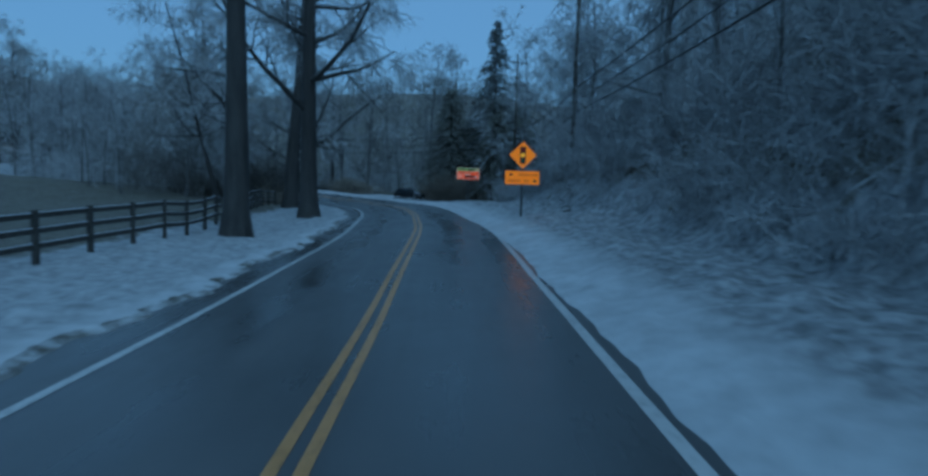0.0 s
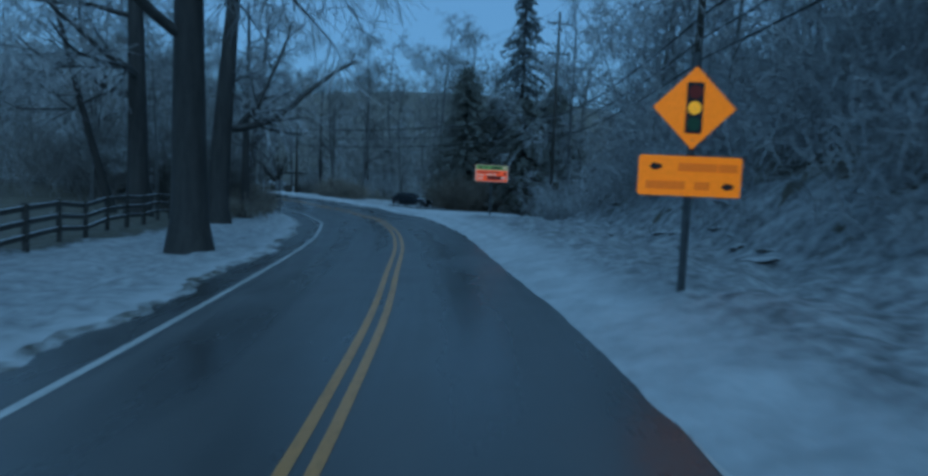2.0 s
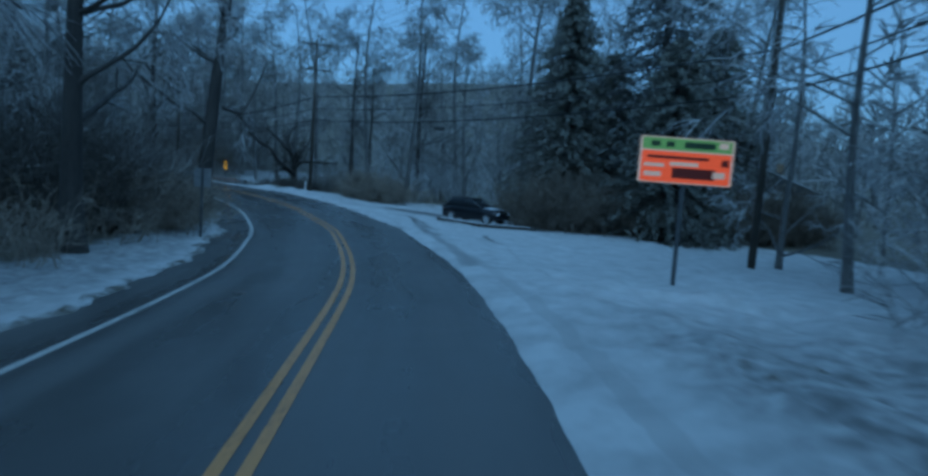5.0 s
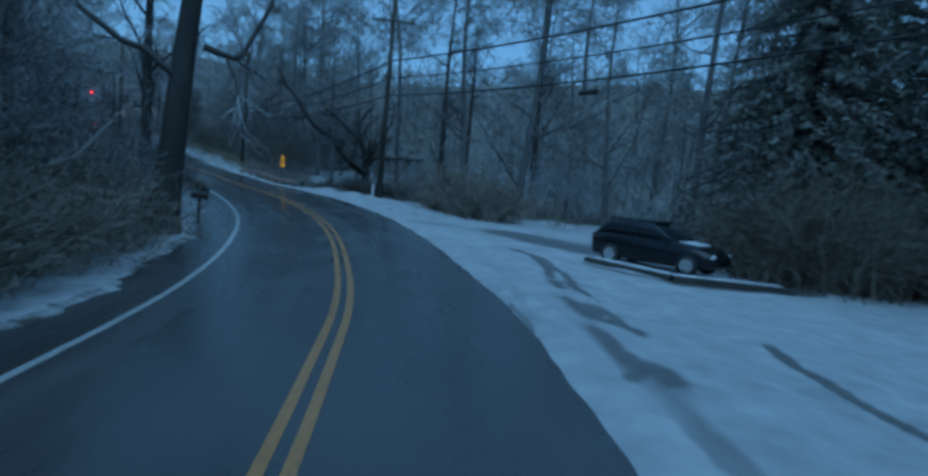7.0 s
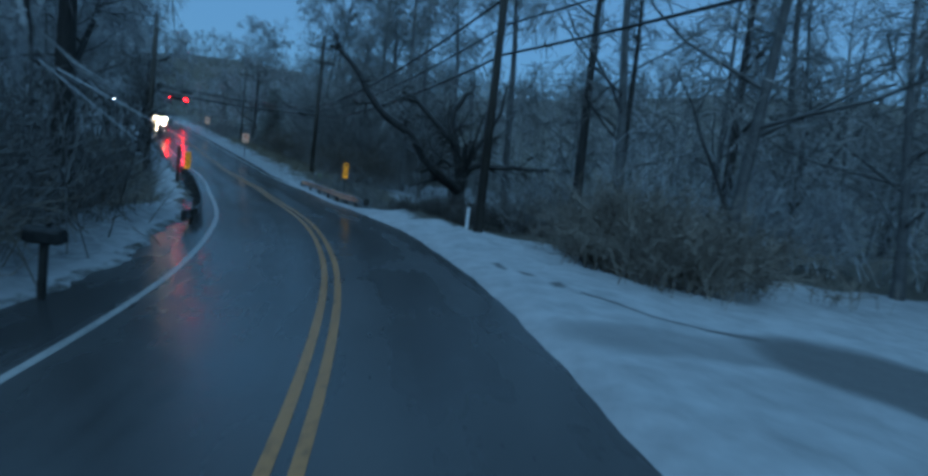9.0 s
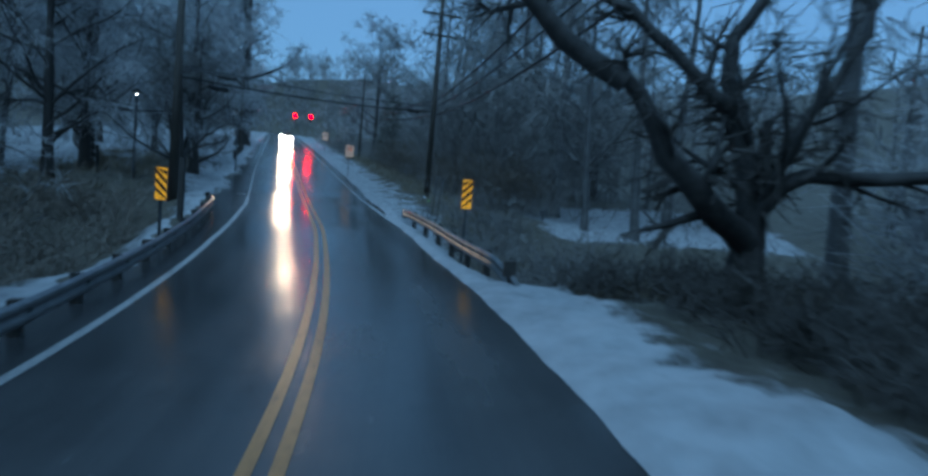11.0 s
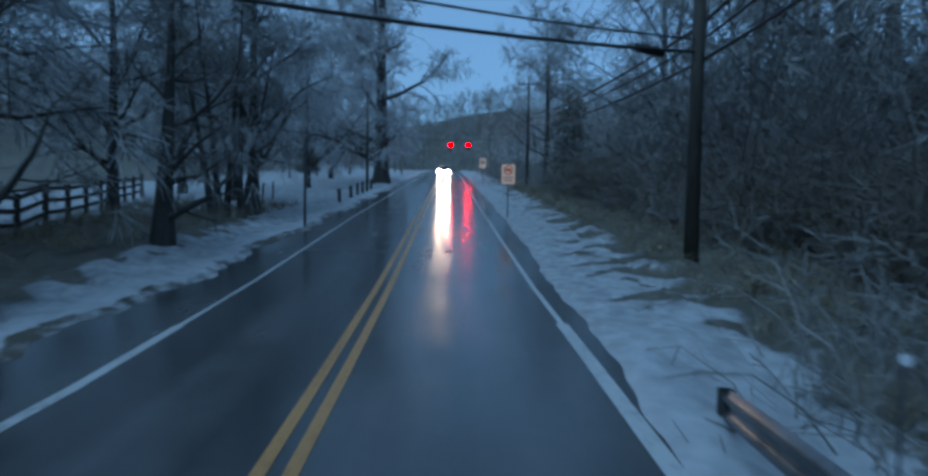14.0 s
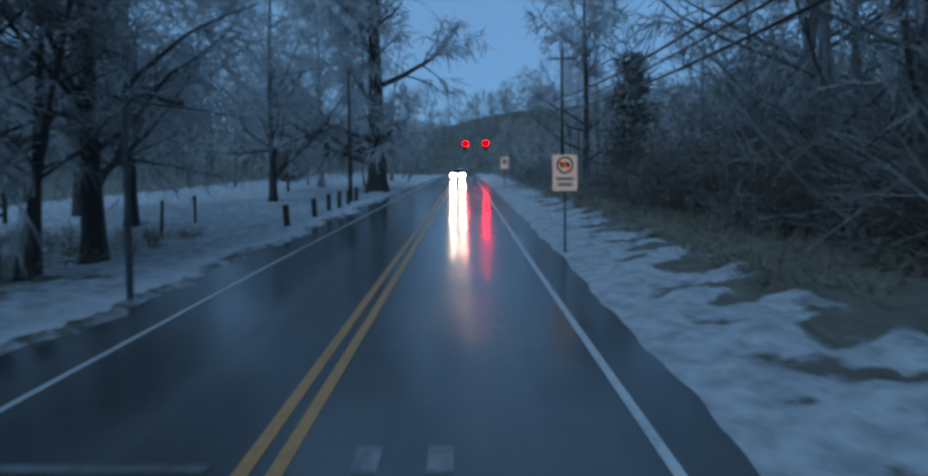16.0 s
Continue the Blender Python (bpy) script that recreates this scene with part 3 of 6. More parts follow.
# pale patches paint a dashboard reflection onto the lane
for lat in (0.66, 1.22):
    tagged(strip("dash_reflection_patch", 131.3, 131.7, lat, lat + 0.2, 0.006, FADED), "faint white patch painting in a dashboard reflection", "road marking", kind="structure")

# ---- vegetation ----


def tubes(pts, rad, sides):
    """Verts and quads of tapered tubes: pts (n, k, 3), rad (n, k)."""
    n, k, _ = pts.shape
    t = np.gradient(pts, axis=1)
    t /= np.linalg.norm(t, axis=2, keepdims=True) + 1e-9
    ref = np.where(np.abs(t[:, :1, 2:3]) > 0.8, np.array([1.0, 0.1, 0.0]), np.array([0.0, 0.1, 1.0]))
    u = np.cross(t, np.broadcast_to(ref, t.shape))
    u /= np.linalg.norm(u, axis=2, keepdims=True) + 1e-9
    v = np.cross(t, u)
    a = np.arange(sides) * 2 * np.pi / sides
    ring = pts[:, :, None] + rad[:, :, None, None] * (np.cos(a)[:, None] * u[:, :, None] + np.sin(a)[:, None] * v[:, :, None])
    i = (np.arange(n)[:, None, None] * k + np.arange(k - 1)[None, :, None]) * sides + np.arange(sides)
    j = i - np.arange(sides) + (np.arange(sides) + 1) % sides
    quads = np.stack([i, j, j + sides, i + sides], -1).reshape(-1, 4)
    return ring.reshape(-1, 3), quads


def ribbons(pts, rad):
    """The finest twigs: flat tapered strips, each turned its own way."""
    n, k, _ = pts.shape
    t = np.gradient(pts, axis=1)
    turn = np.random.default_rng(n).normal(size=(n, 1, 3))
    u = np.cross(t, np.broadcast_to(turn, t.shape))
    u *= 1.5 * rad[:, :, None] / (np.linalg.norm(u, axis=2, keepdims=True) + 1e-9)
    v = np.stack([pts - u, pts + u], 2).reshape(-1, 3)
    i = (np.arange(n)[:, None] * k + np.arange(k - 1)) * 2
    return v, np.stack([i, i + 1, i + 3, i + 2], -1).reshape(-1, 4)


def soup(name, pieces, mats, which=None, parent=None, soft=True):
    """One mesh object out of several (verts, quads), each with its material."""
    verts, quads, mat, at = [], [], [], 0
    for k, (v, q) in enumerate(pieces):
        verts.append(v), quads.append(q + at), mat.append(np.full(len(q), which[k] if which else k))
        at += len(v)
    verts, quads, mat = np.concatenate(verts), np.concatenate(quads), np.concatenate(mat)
    me = bpy.data.meshes.new(name)
    me.vertices.add(len(verts))
    me.vertices.foreach_set("co", verts.astype(np.float32).ravel())
    me.loops.add(quads.size)
    me.loops.foreach_set("vertex_index", quads.astype(np.int32).ravel())
    me.polygons.add(len(quads))
    me.polygons.foreach_set("loop_start", np.arange(0, quads.size, 4, dtype=np.int32))
    me.polygons.foreach_set("material_index", mat.astype(np.int32))
    for m in mats:
        me.materials.append(m)
    me.update(calc_edges=True)
    me.polygons.foreach_set("use_smooth", np.full(len(quads), soft))
    ob = new(name, me)
    if parent is not None:
        ob.parent = parent
    return ob


def along(pts, rad, who, u):
    """Points, tangents and radii at the fractions u of the branches who."""
    k = pts.shape[1] - 1
    f = np.clip(u, 0, 0.999) * k
    i = f.astype(int)
    w = (f - i)[:, None]
    a, b = pts[who, i], pts[who, i + 1]
    t = b - a
    return a * (1 - w) + b * w, t / (np.linalg.norm(t, axis=1, keepdims=True) + 1e-9), rad[who, i] * (1 - w[:, 0]) + rad[who, i + 1] * w[:, 0]


def sprout(rng, pts, rad, per, length, angle, segs, wiggle, pull, lo=0.2, thin=0.55, tip=0.25, least=0.004, up_bias=0.0):
    """Branches that leave their parents at an angle and are then pulled up (pull > 0) or droop (pull < 0)."""
    n = len(pts)
    who = np.repeat(np.arange(n), per)
    u = rng.uniform(lo, 1.0, n * per)
    p, t, r = along(pts, rad, who, u)
    side = rng.normal(size=p.shape)
    side[:, 2] += up_bias
    side -= (side * t).sum(1, keepdims=True) * t
    side /= np.linalg.norm(side, axis=1, keepdims=True) + 1e-9
    a = np.radians(angle * rng.uniform(0.65, 1.3, len(p)))[:, None]
    d = np.cos(a) * t + np.sin(a) * side
    long = length * rng.uniform(0.5, 1.2, len(p)) * (1.15 - 0.6 * u)
    out = [p]
    for k in range(segs):
        d = d + rng.normal(size=d.shape) * wiggle
        d[:, 2] += pull * (k + 1) / segs
        d /= np.linalg.norm(d, axis=1, keepdims=True) + 1e-9
        out.append(out[-1] + d * (long / segs)[:, None])
    start = np.maximum(r * thin, least)
    radii = start[:, None] * np.linspace(1, tip, segs + 1)[None]
    return np.stack(out, 1), np.maximum(radii, least * 0.55)


def trunk_line(rng, height, radius, lean=(0, 0), sway=0.05, segs=12, flare=1.5):
    k = np.linspace(0, 1, segs + 1)
    k = k**1.25
    x = lean[0] * k + sway * height * 0.1 * np.sin(k * 5 + rng.uniform(0, 6)) * k
    y = lean[1] * k + sway * height * 0.1 * np.cos(k * 4 + rng.uniform(0, 6)) * k
    r = radius * (1 - 0.8 * k) + radius * (flare - 1) * np.exp(-k * height / 0.55)
    pts = np.stack([x, y, k * height - 0.3 * (k == 0)], 1)
    return pts[None], r[None]


def bare_tree(seed, height, radius, label, lean=(0, 0), limbs=12, first=0.28, boughs=(), per=(5, 6, 5), spread=0.36, twig=0.9, thick=0.012, slim=False, rise=0.13, ends=None):
    """A leafless tree: trunk, limbs, branches, twigs and twig ends bent down by ice. boughs: hand-set lines of (x, y, z), with a radius first; slim: a woodland tree of finer make."""
    rng = np.random.default_rng(seed)
    root = new("bare_tree")
    tp, tr = trunk_line(rng, height, radius, lean, 0.25 if slim else 0.08)
    lp, lr = sprout(rng, tp, tr, limbs, height * spread, 62, 5 if slim else 8, 0.12, rise, lo=first, thin=0.42, tip=0.22, least=0.02)
    heavy = [tubes(tp, tr, 6 if slim else 12), tubes(lp, lr, 4 if slim else 7)]
    for r, *line in boughs:
        line = np.array(line, float)
        f = np.linspace(0, len(line) - 1, 9)
        b = np.stack([np.interp(f, np.arange(len(line)), line[:, c]) for c in range(3)], 1)
        b[1:-1] = (b[:-2] + 2 * b[1:-1] + b[2:]) / 4
        b[1:-1] += rng.normal(size=(7, 3)) * 0.06
        rr = r * np.linspace(1, 0.4, 9)
        heavy.append(tubes(b[None], rr[None], 8))
        lp, lr = np.concatenate([lp, b[None]]), np.concatenate([lr, rr[None]])
    segs = 3 if slim else 4
    bp, br = sprout(rng, lp, lr, per[0], height * spread * 0.42, 48, segs, 0.13, 0.02, lo=0.15, thin=0.5, tip=0.25, least=0.014)
    top, tor = sprout(rng, tp, tr, 10, height * 0.14, 45, segs, 0.12, 0.12, lo=0.6, thin=0.4, tip=0.25, least=0.014)
    bp, br = np.concatenate([bp, top]), np.concatenate([br, tor])
    wp, wr = sprout(rng, bp, br, per[1], height * spread * 0.20 * twig, 45, 2, 0.2, -0.2, lo=0.1, thin=0.55, tip=0.4, least=thick)
    ep, er = sprout(rng, wp, wr, per[2], height * spread * 0.17 * twig, 38, 1, 0.2, -0.55, lo=0.1, thin=0.6, tip=0.5, least=thick * 0.75)
    soup("trunk", heavy, [SLIM, SLIM] if slim else [BARK, LIMB], [0] + [1] * (len(heavy) - 1), root)
    soup("crown", [tubes(bp, br, 3), ribbons(wp, wr), ribbons(ep, er)], [SLIM if slim else LIMB, ends or TWIG], [0, 1, 1], root)
    return tagged(root, label, "tree", kind="")


def blades(rng, base, tip, width):
    """Kite-shaped sprays from base to tip, folded along the middle."""
    d = tip - base
    side = np.cross(d, rng.normal(size=d.shape))
    side *= (width / (np.linalg.norm(side, axis=1) + 1e-9))[:, None]
    mid = base + d * 0.45
    sag = np.zeros_like(d)
    sag[:, 2] = -0.25 * width
    v = np.stack([base, mid + side + sag, tip, mid - side + sag], 1).reshape(-1, 3)
    return v, np.arange(len(base) * 4).reshape(-1, 4)


def conifer(seed, height, spread, label, whorls=26, boughs=9, sprays=26, droop=-0.35, mat=None, bare=0.04, spray=0.5, column=1.0):
    """An evergreen: a straight trunk, whorls of boughs, each clothed in sprays."""
    rng = np.random.default_rng(seed)
    root = new("evergreen_tree")
    tp, tr = trunk_line(rng, height, 0.012 * height + 0.08, sway=0.02, flare=1.2)
    base, reach = [], []
    for k in np.linspace(bare, 0.98, whorls):
        n = max(4, int(boughs * (1 - 0.5 * k)))
        a = rng.uniform(0, 2 * np.pi, n)
        long = spread * ((1 - k) ** (0.8 / column)) * rng.uniform(0.7, 1.15, n) + 0.15
        z = height * (k + rng.uniform(-0.012, 0.012, n))
        base.append(np.stack([0 * a, 0 * a, z], 1))
        reach.append(np.stack([np.cos(a) * long, np.sin(a) * long, droop * long * rng.uniform(0.6, 1.2, n)], 1))
    base, reach = np.concatenate(base), np.concatenate(reach)
    f = np.linspace(0, 1, 5)[None, :, None]
    lines = base[:, None] + reach[:, None] * f
    lines[:, :, 2] += 0.25 * np.linalg.norm(reach, axis=1)[:, None] * (f[..., 0] - f[..., 0] ** 2)
    rad = (0.012 + 0.012 * np.linalg.norm(reach, axis=1))[:, None] * np.linspace(1, 0.3, 5)[None]
    who = np.repeat(np.arange(len(lines)), sprays)
    p, t, _ = along(lines, rad, who, rng.uniform(0.12, 1, len(who)))
    p = p + rng.normal(size=p.shape) * 0.06
    d = t * 0.55 + rng.normal(size=p.shape) * 0.5
    d[:, 2] -= 0.25
    d *= (spray * rng.uniform(0.5, 1.2, len(d)) / np.linalg.norm(d, axis=1))[:, None]
    soup("trunk", [tubes(tp, tr, 8)], [BARK], parent=root)
    soup("crown", [tubes(lines, rad, 3), blades(rng, p, p + d, spray * 0.16 * rng.uniform(0.6, 1.3, len(d)))], [LIMB, mat or NEEDLE], parent=root, soft=False)
    return tagged(root, label, "tree")


def thicket(name, places, rng, tall, mat, label, stems=17, per=8, thin=0.011, arch=-0.25, category="brush"):
    """Brush: clumps of thin arching stems with side twigs, one mesh."""
    places = np.asarray(places, float)
    n = len(places)
    who = np.repeat(np.arange(n), stems)
    size = (tall * rng.uniform(0.55, 1.15, n))[who]
    p = places[who] + np.c_[rng.normal(size=(len(who), 2)) * 0.28 * size[:, None] ** 0.7, np.zeros(len(who))]
    d = np.c_[rng.normal(size=(len(who), 2)) * 0.42, np.ones(len(who))]
    d /= np.linalg.norm(d, axis=1, keepdims=True)
    out = [p]
    long = size * rng.uniform(0.5, 1.1, len(who))
    for k in range(3):
        d = d + rng.normal(size=d.shape) * 0.16
        d[:, 2] += arch * k
        d /= np.linalg.norm(d, axis=1, keepdims=True)
        out.append(out[-1] + d * (long / 3)[:, None])
    pts = np.stack(out, 1)
    rad = thin * (0.75 + 0.09 * size)[:, None] * np.linspace(1, 0.45, 4)[None]
    wp, wr = sprout(rng, pts, rad, per, max(0.5, tall * 0.24), 42, 1, 0.15, -0.1, lo=0.15, thin=0.75, tip=0.5, least=thin * 0.65)
    ob = soup(name, [ribbons(pts, rad), ribbons(wp, wr)], [mat], [0, 0])
    return tagged(ob, label, category, kind="stuff")


def drop(x, y, up=0.0):
    return float(ground_height(np.array([x]), np.array([y]))[0]) + up


def beside(s, lat):
    """A place in the plan with the ground's height."""
    p = on_road(np.asarray(s, float), np.asarray(lat, float))
    p = np.atleast_2d(p)
    p[:, 2] = ground_height(p[:, 0], p[:, 1])
    return p


def scatter(rng, n, s0, s1, l0, l1, gap=0.0):
    s, lat = rng.uniform(s0, s1, n), rng.uniform(l0, l1, n)
    p = beside(s, lat)
    keep = np.abs(locate(p[:, 0], p[:, 1])[2]) > min(abs(l0), abs(l1)) - 0.5
    p = p[keep]
    if gap:
        held = []
        for q in p:
            if all((q[0] - h[0]) ** 2 + (q[1] - h[1]) ** 2 > gap**2 for h in held):
                held.append(q)
        p = np.array(held)
    return p


def set_down(ob, x, y, turn=0.0, scale=1.0, sink=0.15):
    ob.matrix_basis = pose(x, y, drop(x, y) - sink, 0, 0, turn) @ Matrix.Scale(scale, 4)
    return ob


# the big roadside trees
OLD = "very large bare tree with a thick dark trunk beside the road"
set_down(bare_tree(11, 25, 0.50, OLD, limbs=13, first=0.46, per=(7, 8, 6)), -9.3, 24.0, 40)
set_down(bare_tree(12, 27, 0.58, OLD, limbs=15, first=0.33, per=(7, 8, 6)), -10.0, 37.9, 120)
set_down(bare_tree(13, 24, 0.56, OLD, limbs=13, first=0.34, per=(6, 8, 6)), -18.8, 50.1, 200)
set_down(bare_tree(23, 17, 0.24, "slim bare tree slanting behind a rail fence", lean=(-3.6, -2.1), limbs=9, first=0.35, per=(5, 6, 5)), -22.2, 53.4, 0)
set_down(bare_tree(14, 22, 0.62, "massive bare tree with a low limb reaching towards the road", lean=(1.2, 0.5), limbs=11, first=0.38, per=(7, 8, 6),
                   boughs=((0.24, (0.2, 0.1, 5.3), (1.6, 1.2, 5.5), (3.0, 2.4, 6.7), (4.6, 3.6, 8.6), (6.6, 5.2, 10.3)),
                           (0.17, (0.9, 0.7, 5.4), (1.7, 1.6, 7.0), (2.6, 2.4, 9.6), (3.0, 3.2, 12.0)))), -15.3, 51.7, 0)
set_down(bare_tree(15, 15, 0.34, "slender bare tree with a dark trunk in roadside brush", limbs=9, first=0.3, per=(5, 8, 6)), -17.4, 61.2, 30)
set_down(bare_tree(16, 19, 0.47, "bare tree leaning over the road edge beside a mailbox", lean=(1.3, 0.9), limbs=9, first=0.5, per=(6, 7, 6),
                   boughs=((0.13, (0.45, 0.2, 5.2), (-0.8, -0.8, 6.3), (-2.4, -1.6, 7.2), (-3.6, -2.0, 8.4)),
                           (0.12, (0.9, 0.5, 6.4), (1.9, 1.4, 6.1), (2.0, 1.5, 7.2), (2.6, 2.4, 9.5)))), -23.5, 77.4, 0)
L, B = Vector((-0.94, -0.34, 0)), Vector((0.34, -0.94, 0))  # across the road and back along it


def crook(radius, *steps):
    """A bough from (metres towards the road, back along it, up)."""
    return (radius, *[tuple(L * a + B * b + Vector((0, 0, h))) for a, b, h in steps])


set_down(bare_tree(17, 3.9, 0.42, "twisted old bare tree with a broken limb over the verge", lean=(0.1, 0.15), limbs=4, first=0.5, per=(6, 5, 4), spread=1.1, twig=0.9, thick=0.010, ends=DARK_TWIG,
                   boughs=(crook(0.30, (0.0, 0, 1.5), (0.6, 1.0, 2.0), (1.2, 2.0, 2.6), (1.8, 2.5, 3.3), (2.3, 2.9, 4.1)),
                           crook(0.20, (2.25, 2.85, 4.0), (3.2, 3.3, 4.4), (3.6, 3.5, 4.9), (4.4, 3.8, 6.1), (5.1, 4.0, 7.2), (5.8, 4.0, 7.3)),
                           crook(0.24, (0.0, 0, 2.0), (0.15, 0.1, 3.0), (0.43, 0.1, 3.9), (0.65, 0.1, 4.6), (0.66, 0.1, 5.6), (0.35, 0.1, 6.2), (-0.2, 0.1, 6.45)),
                           crook(0.19, (0.43, 0.1, 3.9), (0.9, 0.3, 4.3), (1.6, 0.5, 5.0), (2.6, 0.6, 5.9), (3.2, 0.7, 6.1)),
                           crook(0.20, (-0.1, 0, 1.7), (-0.3, 0.2, 2.7), (-0.9, 0.3, 2.9), (-1.9, 0.5, 2.8), (-3.0, 0.6, 3.1), (-4.4, 0.7, 3.0)),
                           crook(0.15, (-0.3, 0.2, 2.6), (-0.7, -0.3, 4.0), (-1.6, -0.5, 5.2), (-1.8, -0.6, 7.0)))), -28.6, 100.8, 0, 0.96)
set_down(bare_tree(18, 16, 0.30, "bare tree with low arching branches in roadside brush", limbs=10, first=0.25, per=(6, 8, 6)), -32.0, 84.6, 75)
set_down(bare_tree(19, 17, 0.27, "bare tree with a straight dark trunk in the wood", limbs=10, first=0.35, per=(5, 6, 5), ends=SHADE_TWIG), -16.95, 104.3, 15)
straight = bare_tree(22, 15, 0.24, "straight dark bare tree at the edge of the wood", limbs=9, first=0.4, per=(4, 5, 5), ends=SHADE_TWIG)
set_down(straight, -22.3, 99.6, 0)
for x, y, turn, size in ((-20.9, 100.6, 120, 0.8),):
    copy_thing(straight, pose(x, y, drop(x, y) - 0.15, 0, 0, turn) @ Matrix.Scale(size, 4))
set_down(bare_tree(20, 24, 0.75, "huge old bare tree with a forked trunk on a snowy lawn", limbs=20, first=0.14, per=(8, 8, 6), spread=0.42, thick=0.026), -95.4, 126.4, 60)

# woods: five grown forms, repeated with turns and sizes
FORMS = [bare_tree(31 + k, h, r, lab, limbs=l, first=f, per=(4, 5, 4), spread=sp, thick=0.015, slim=True, twig=0.85) for k, (h, r, lab, l, f, sp) in enumerate((
    (14, 0.12, "bare icy woodland tree with fine drooping twigs", 13, 0.10, 0.38),
    (12, 0.10, "bare icy woodland tree with a slim dark trunk", 13, 0.06, 0.42),
    (16, 0.14, "tall bare woodland tree with frosted twigs", 13, 0.14, 0.34),
    (9, 0.08, "small bare understorey tree with spreading frosted twigs", 14, 0.05, 0.50),
    (13, 0.12, "bare woodland tree with ascending frosted limbs", 13, 0.08, 0.42)))]
FORMS += [bare_tree(61 + k, h, r, lab, limbs=13, first=f, per=(4, 6, 4), spread=sp, thick=0.012, slim=True, twig=0.85, ends=DULL_TWIG) for k, (h, r, lab, f, sp) in enumerate((
    (16, 0.19, "bare brown woodland tree with a dark trunk", 0.2, 0.36),
    (13, 0.15, "bare brown woodland tree with crooked limbs", 0.12, 0.42),
    (11, 0.12, "small bare brown tree in the roadside wood", 0.1, 0.46)))]
rng = np.random.default_rng(5)
STANDS = [  # n, s0, s1, lat0, lat1, gap
    (42, -8, 46, 10.8, 27, 2.3), (8, 90, 106.2, 11, 24, 3.0), (9, 100.7, 125.1, 31, 44, 3.0), (28, 121.5, 156, 11.5, 24, 2.6), (28, 66, 123.5, -30, -10.5, 2.6), (8, 121.5, 138.6, -30, -13, 3.4),
    (12, 168.0, 231.8, 8, 22, 4), (14, 180.0, 240.4, -40, -7, 4.5), (22, 76, 110, 24, 46, 3.0), (14, 50, 67, 19, 36, 2.6), (9, 45, 52, 14, 26, 2.4), (9, 52, 63, 15.5, 23, 2.0), (11, 78, 100, -20, -10, 2.4)]
spots = [(q, i) for i, (n, a, b, c, d, g) in enumerate(STANDS) for q in scatter(rng, n * 5, a, b, c, d, g)[:n]]
first_use = set()
for k, ((x, y, z), i) in enumerate(spots):
    form = 5 + k % 3 if i in (1, 3, 8, 12) or (i == 5 and k % 2) else k % 5
    m = pose(x, y, z - 0.15, rng.uniform(-4, 4), rng.uniform(-4, 4), rng.uniform(0, 360)) @ Matrix.Scale(rng.uniform(0.75, 1.3) * (0.75 if i == 4 else 1), 4)
    if form in first_use:
        tree = copy_thing(FORMS[form], m)
    else:
        first_use.add(form)
        FORMS[form].matrix_basis = m
        tree = FORMS[form]
    tagged(tree, group="roadside woods")


def far_wood(name, rng, places, label, many=(11, 7)):
    """Distant bare woods: thin trunks with coarse crowns, one mesh."""
    n = len(places)
    h = rng.uniform(9, 16, n)
    f = np.linspace(0, 1, 3)
    lean = rng.normal(size=(n, 2)) * 0.06
    tp = places[:, None] + np.stack([lean[:, :1] * h[:, None] * f, lean[:, 1:] * h[:, None] * f, h[:, None] * f], -1)
    tr = (0.011 * h)[:, None] * np.linspace(1, 0.2, 3)[None]
    bp, br = sprout(rng, tp, tr, many[0], 5.0, 50, 2, 0.15, 0.12, lo=0.08, thin=0.5, tip=0.35, least=0.05)
    wp, wr = sprout(rng, bp, br, many[1], 2.6, 45, 1, 0.2, -0.05, lo=0.1, thin=0.7, tip=0.6, least=0.06)
    # pale trunks and crowns soften the far woods in place of haze
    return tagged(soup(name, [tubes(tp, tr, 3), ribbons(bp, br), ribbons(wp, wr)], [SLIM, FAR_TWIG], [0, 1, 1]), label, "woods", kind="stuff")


cand = np.random.default_rng(8).uniform((-420, -40), (300, 520), (12000, 2))
_, cl, cf = locate(cand[:, 0], cand[:, 1])
ahead = np.random.default_rng(18).uniform((-330, 70), (-130, 300), (1500, 2))
beyond = np.random.default_rng(19).uniform((0, 108), (110, 210), (170, 2))
ahead = np.concatenate([ahead[locate(ahead[:, 0], ahead[:, 1])[2] > 16][:640], beyond])
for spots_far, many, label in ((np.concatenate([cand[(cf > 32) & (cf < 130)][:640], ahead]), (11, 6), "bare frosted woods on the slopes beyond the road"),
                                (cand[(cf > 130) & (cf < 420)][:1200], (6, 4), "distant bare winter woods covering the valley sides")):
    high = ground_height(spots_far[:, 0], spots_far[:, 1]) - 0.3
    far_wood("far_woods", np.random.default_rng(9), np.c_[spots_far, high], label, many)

# brush
rb = np.random.default_rng(21)


def clear(places, *spots):
    """Leave out what would stand within r metres of (x, y, r)."""
    for x, y, r in spots:
        places = places[np.hypot(places[:, 0] - x, places[:, 1] - y) > r]
    return places


OPEN = ((-28.6, 100.8, 3.2), (-27.0, 97.4, 3.0))  # round the twisted tree
thicket("frosted_brush", np.concatenate([scatter(rb, 210, -8, 54, 8.8, 13), scatter(rb, 200, -8, 54, 12, 26)]), rb, 3.0, FROST,
        "dense frosted brush covering the roadside hillside", stems=14, per=9, thin=0.0125)
thicket("hillside_undergrowth", scatter(rb, 240, -8, 52, 8.6, 14.5), rb, 1.5, FROST, "low frosted undergrowth at the foot of the hillside", stems=14, per=7, thin=0.010)
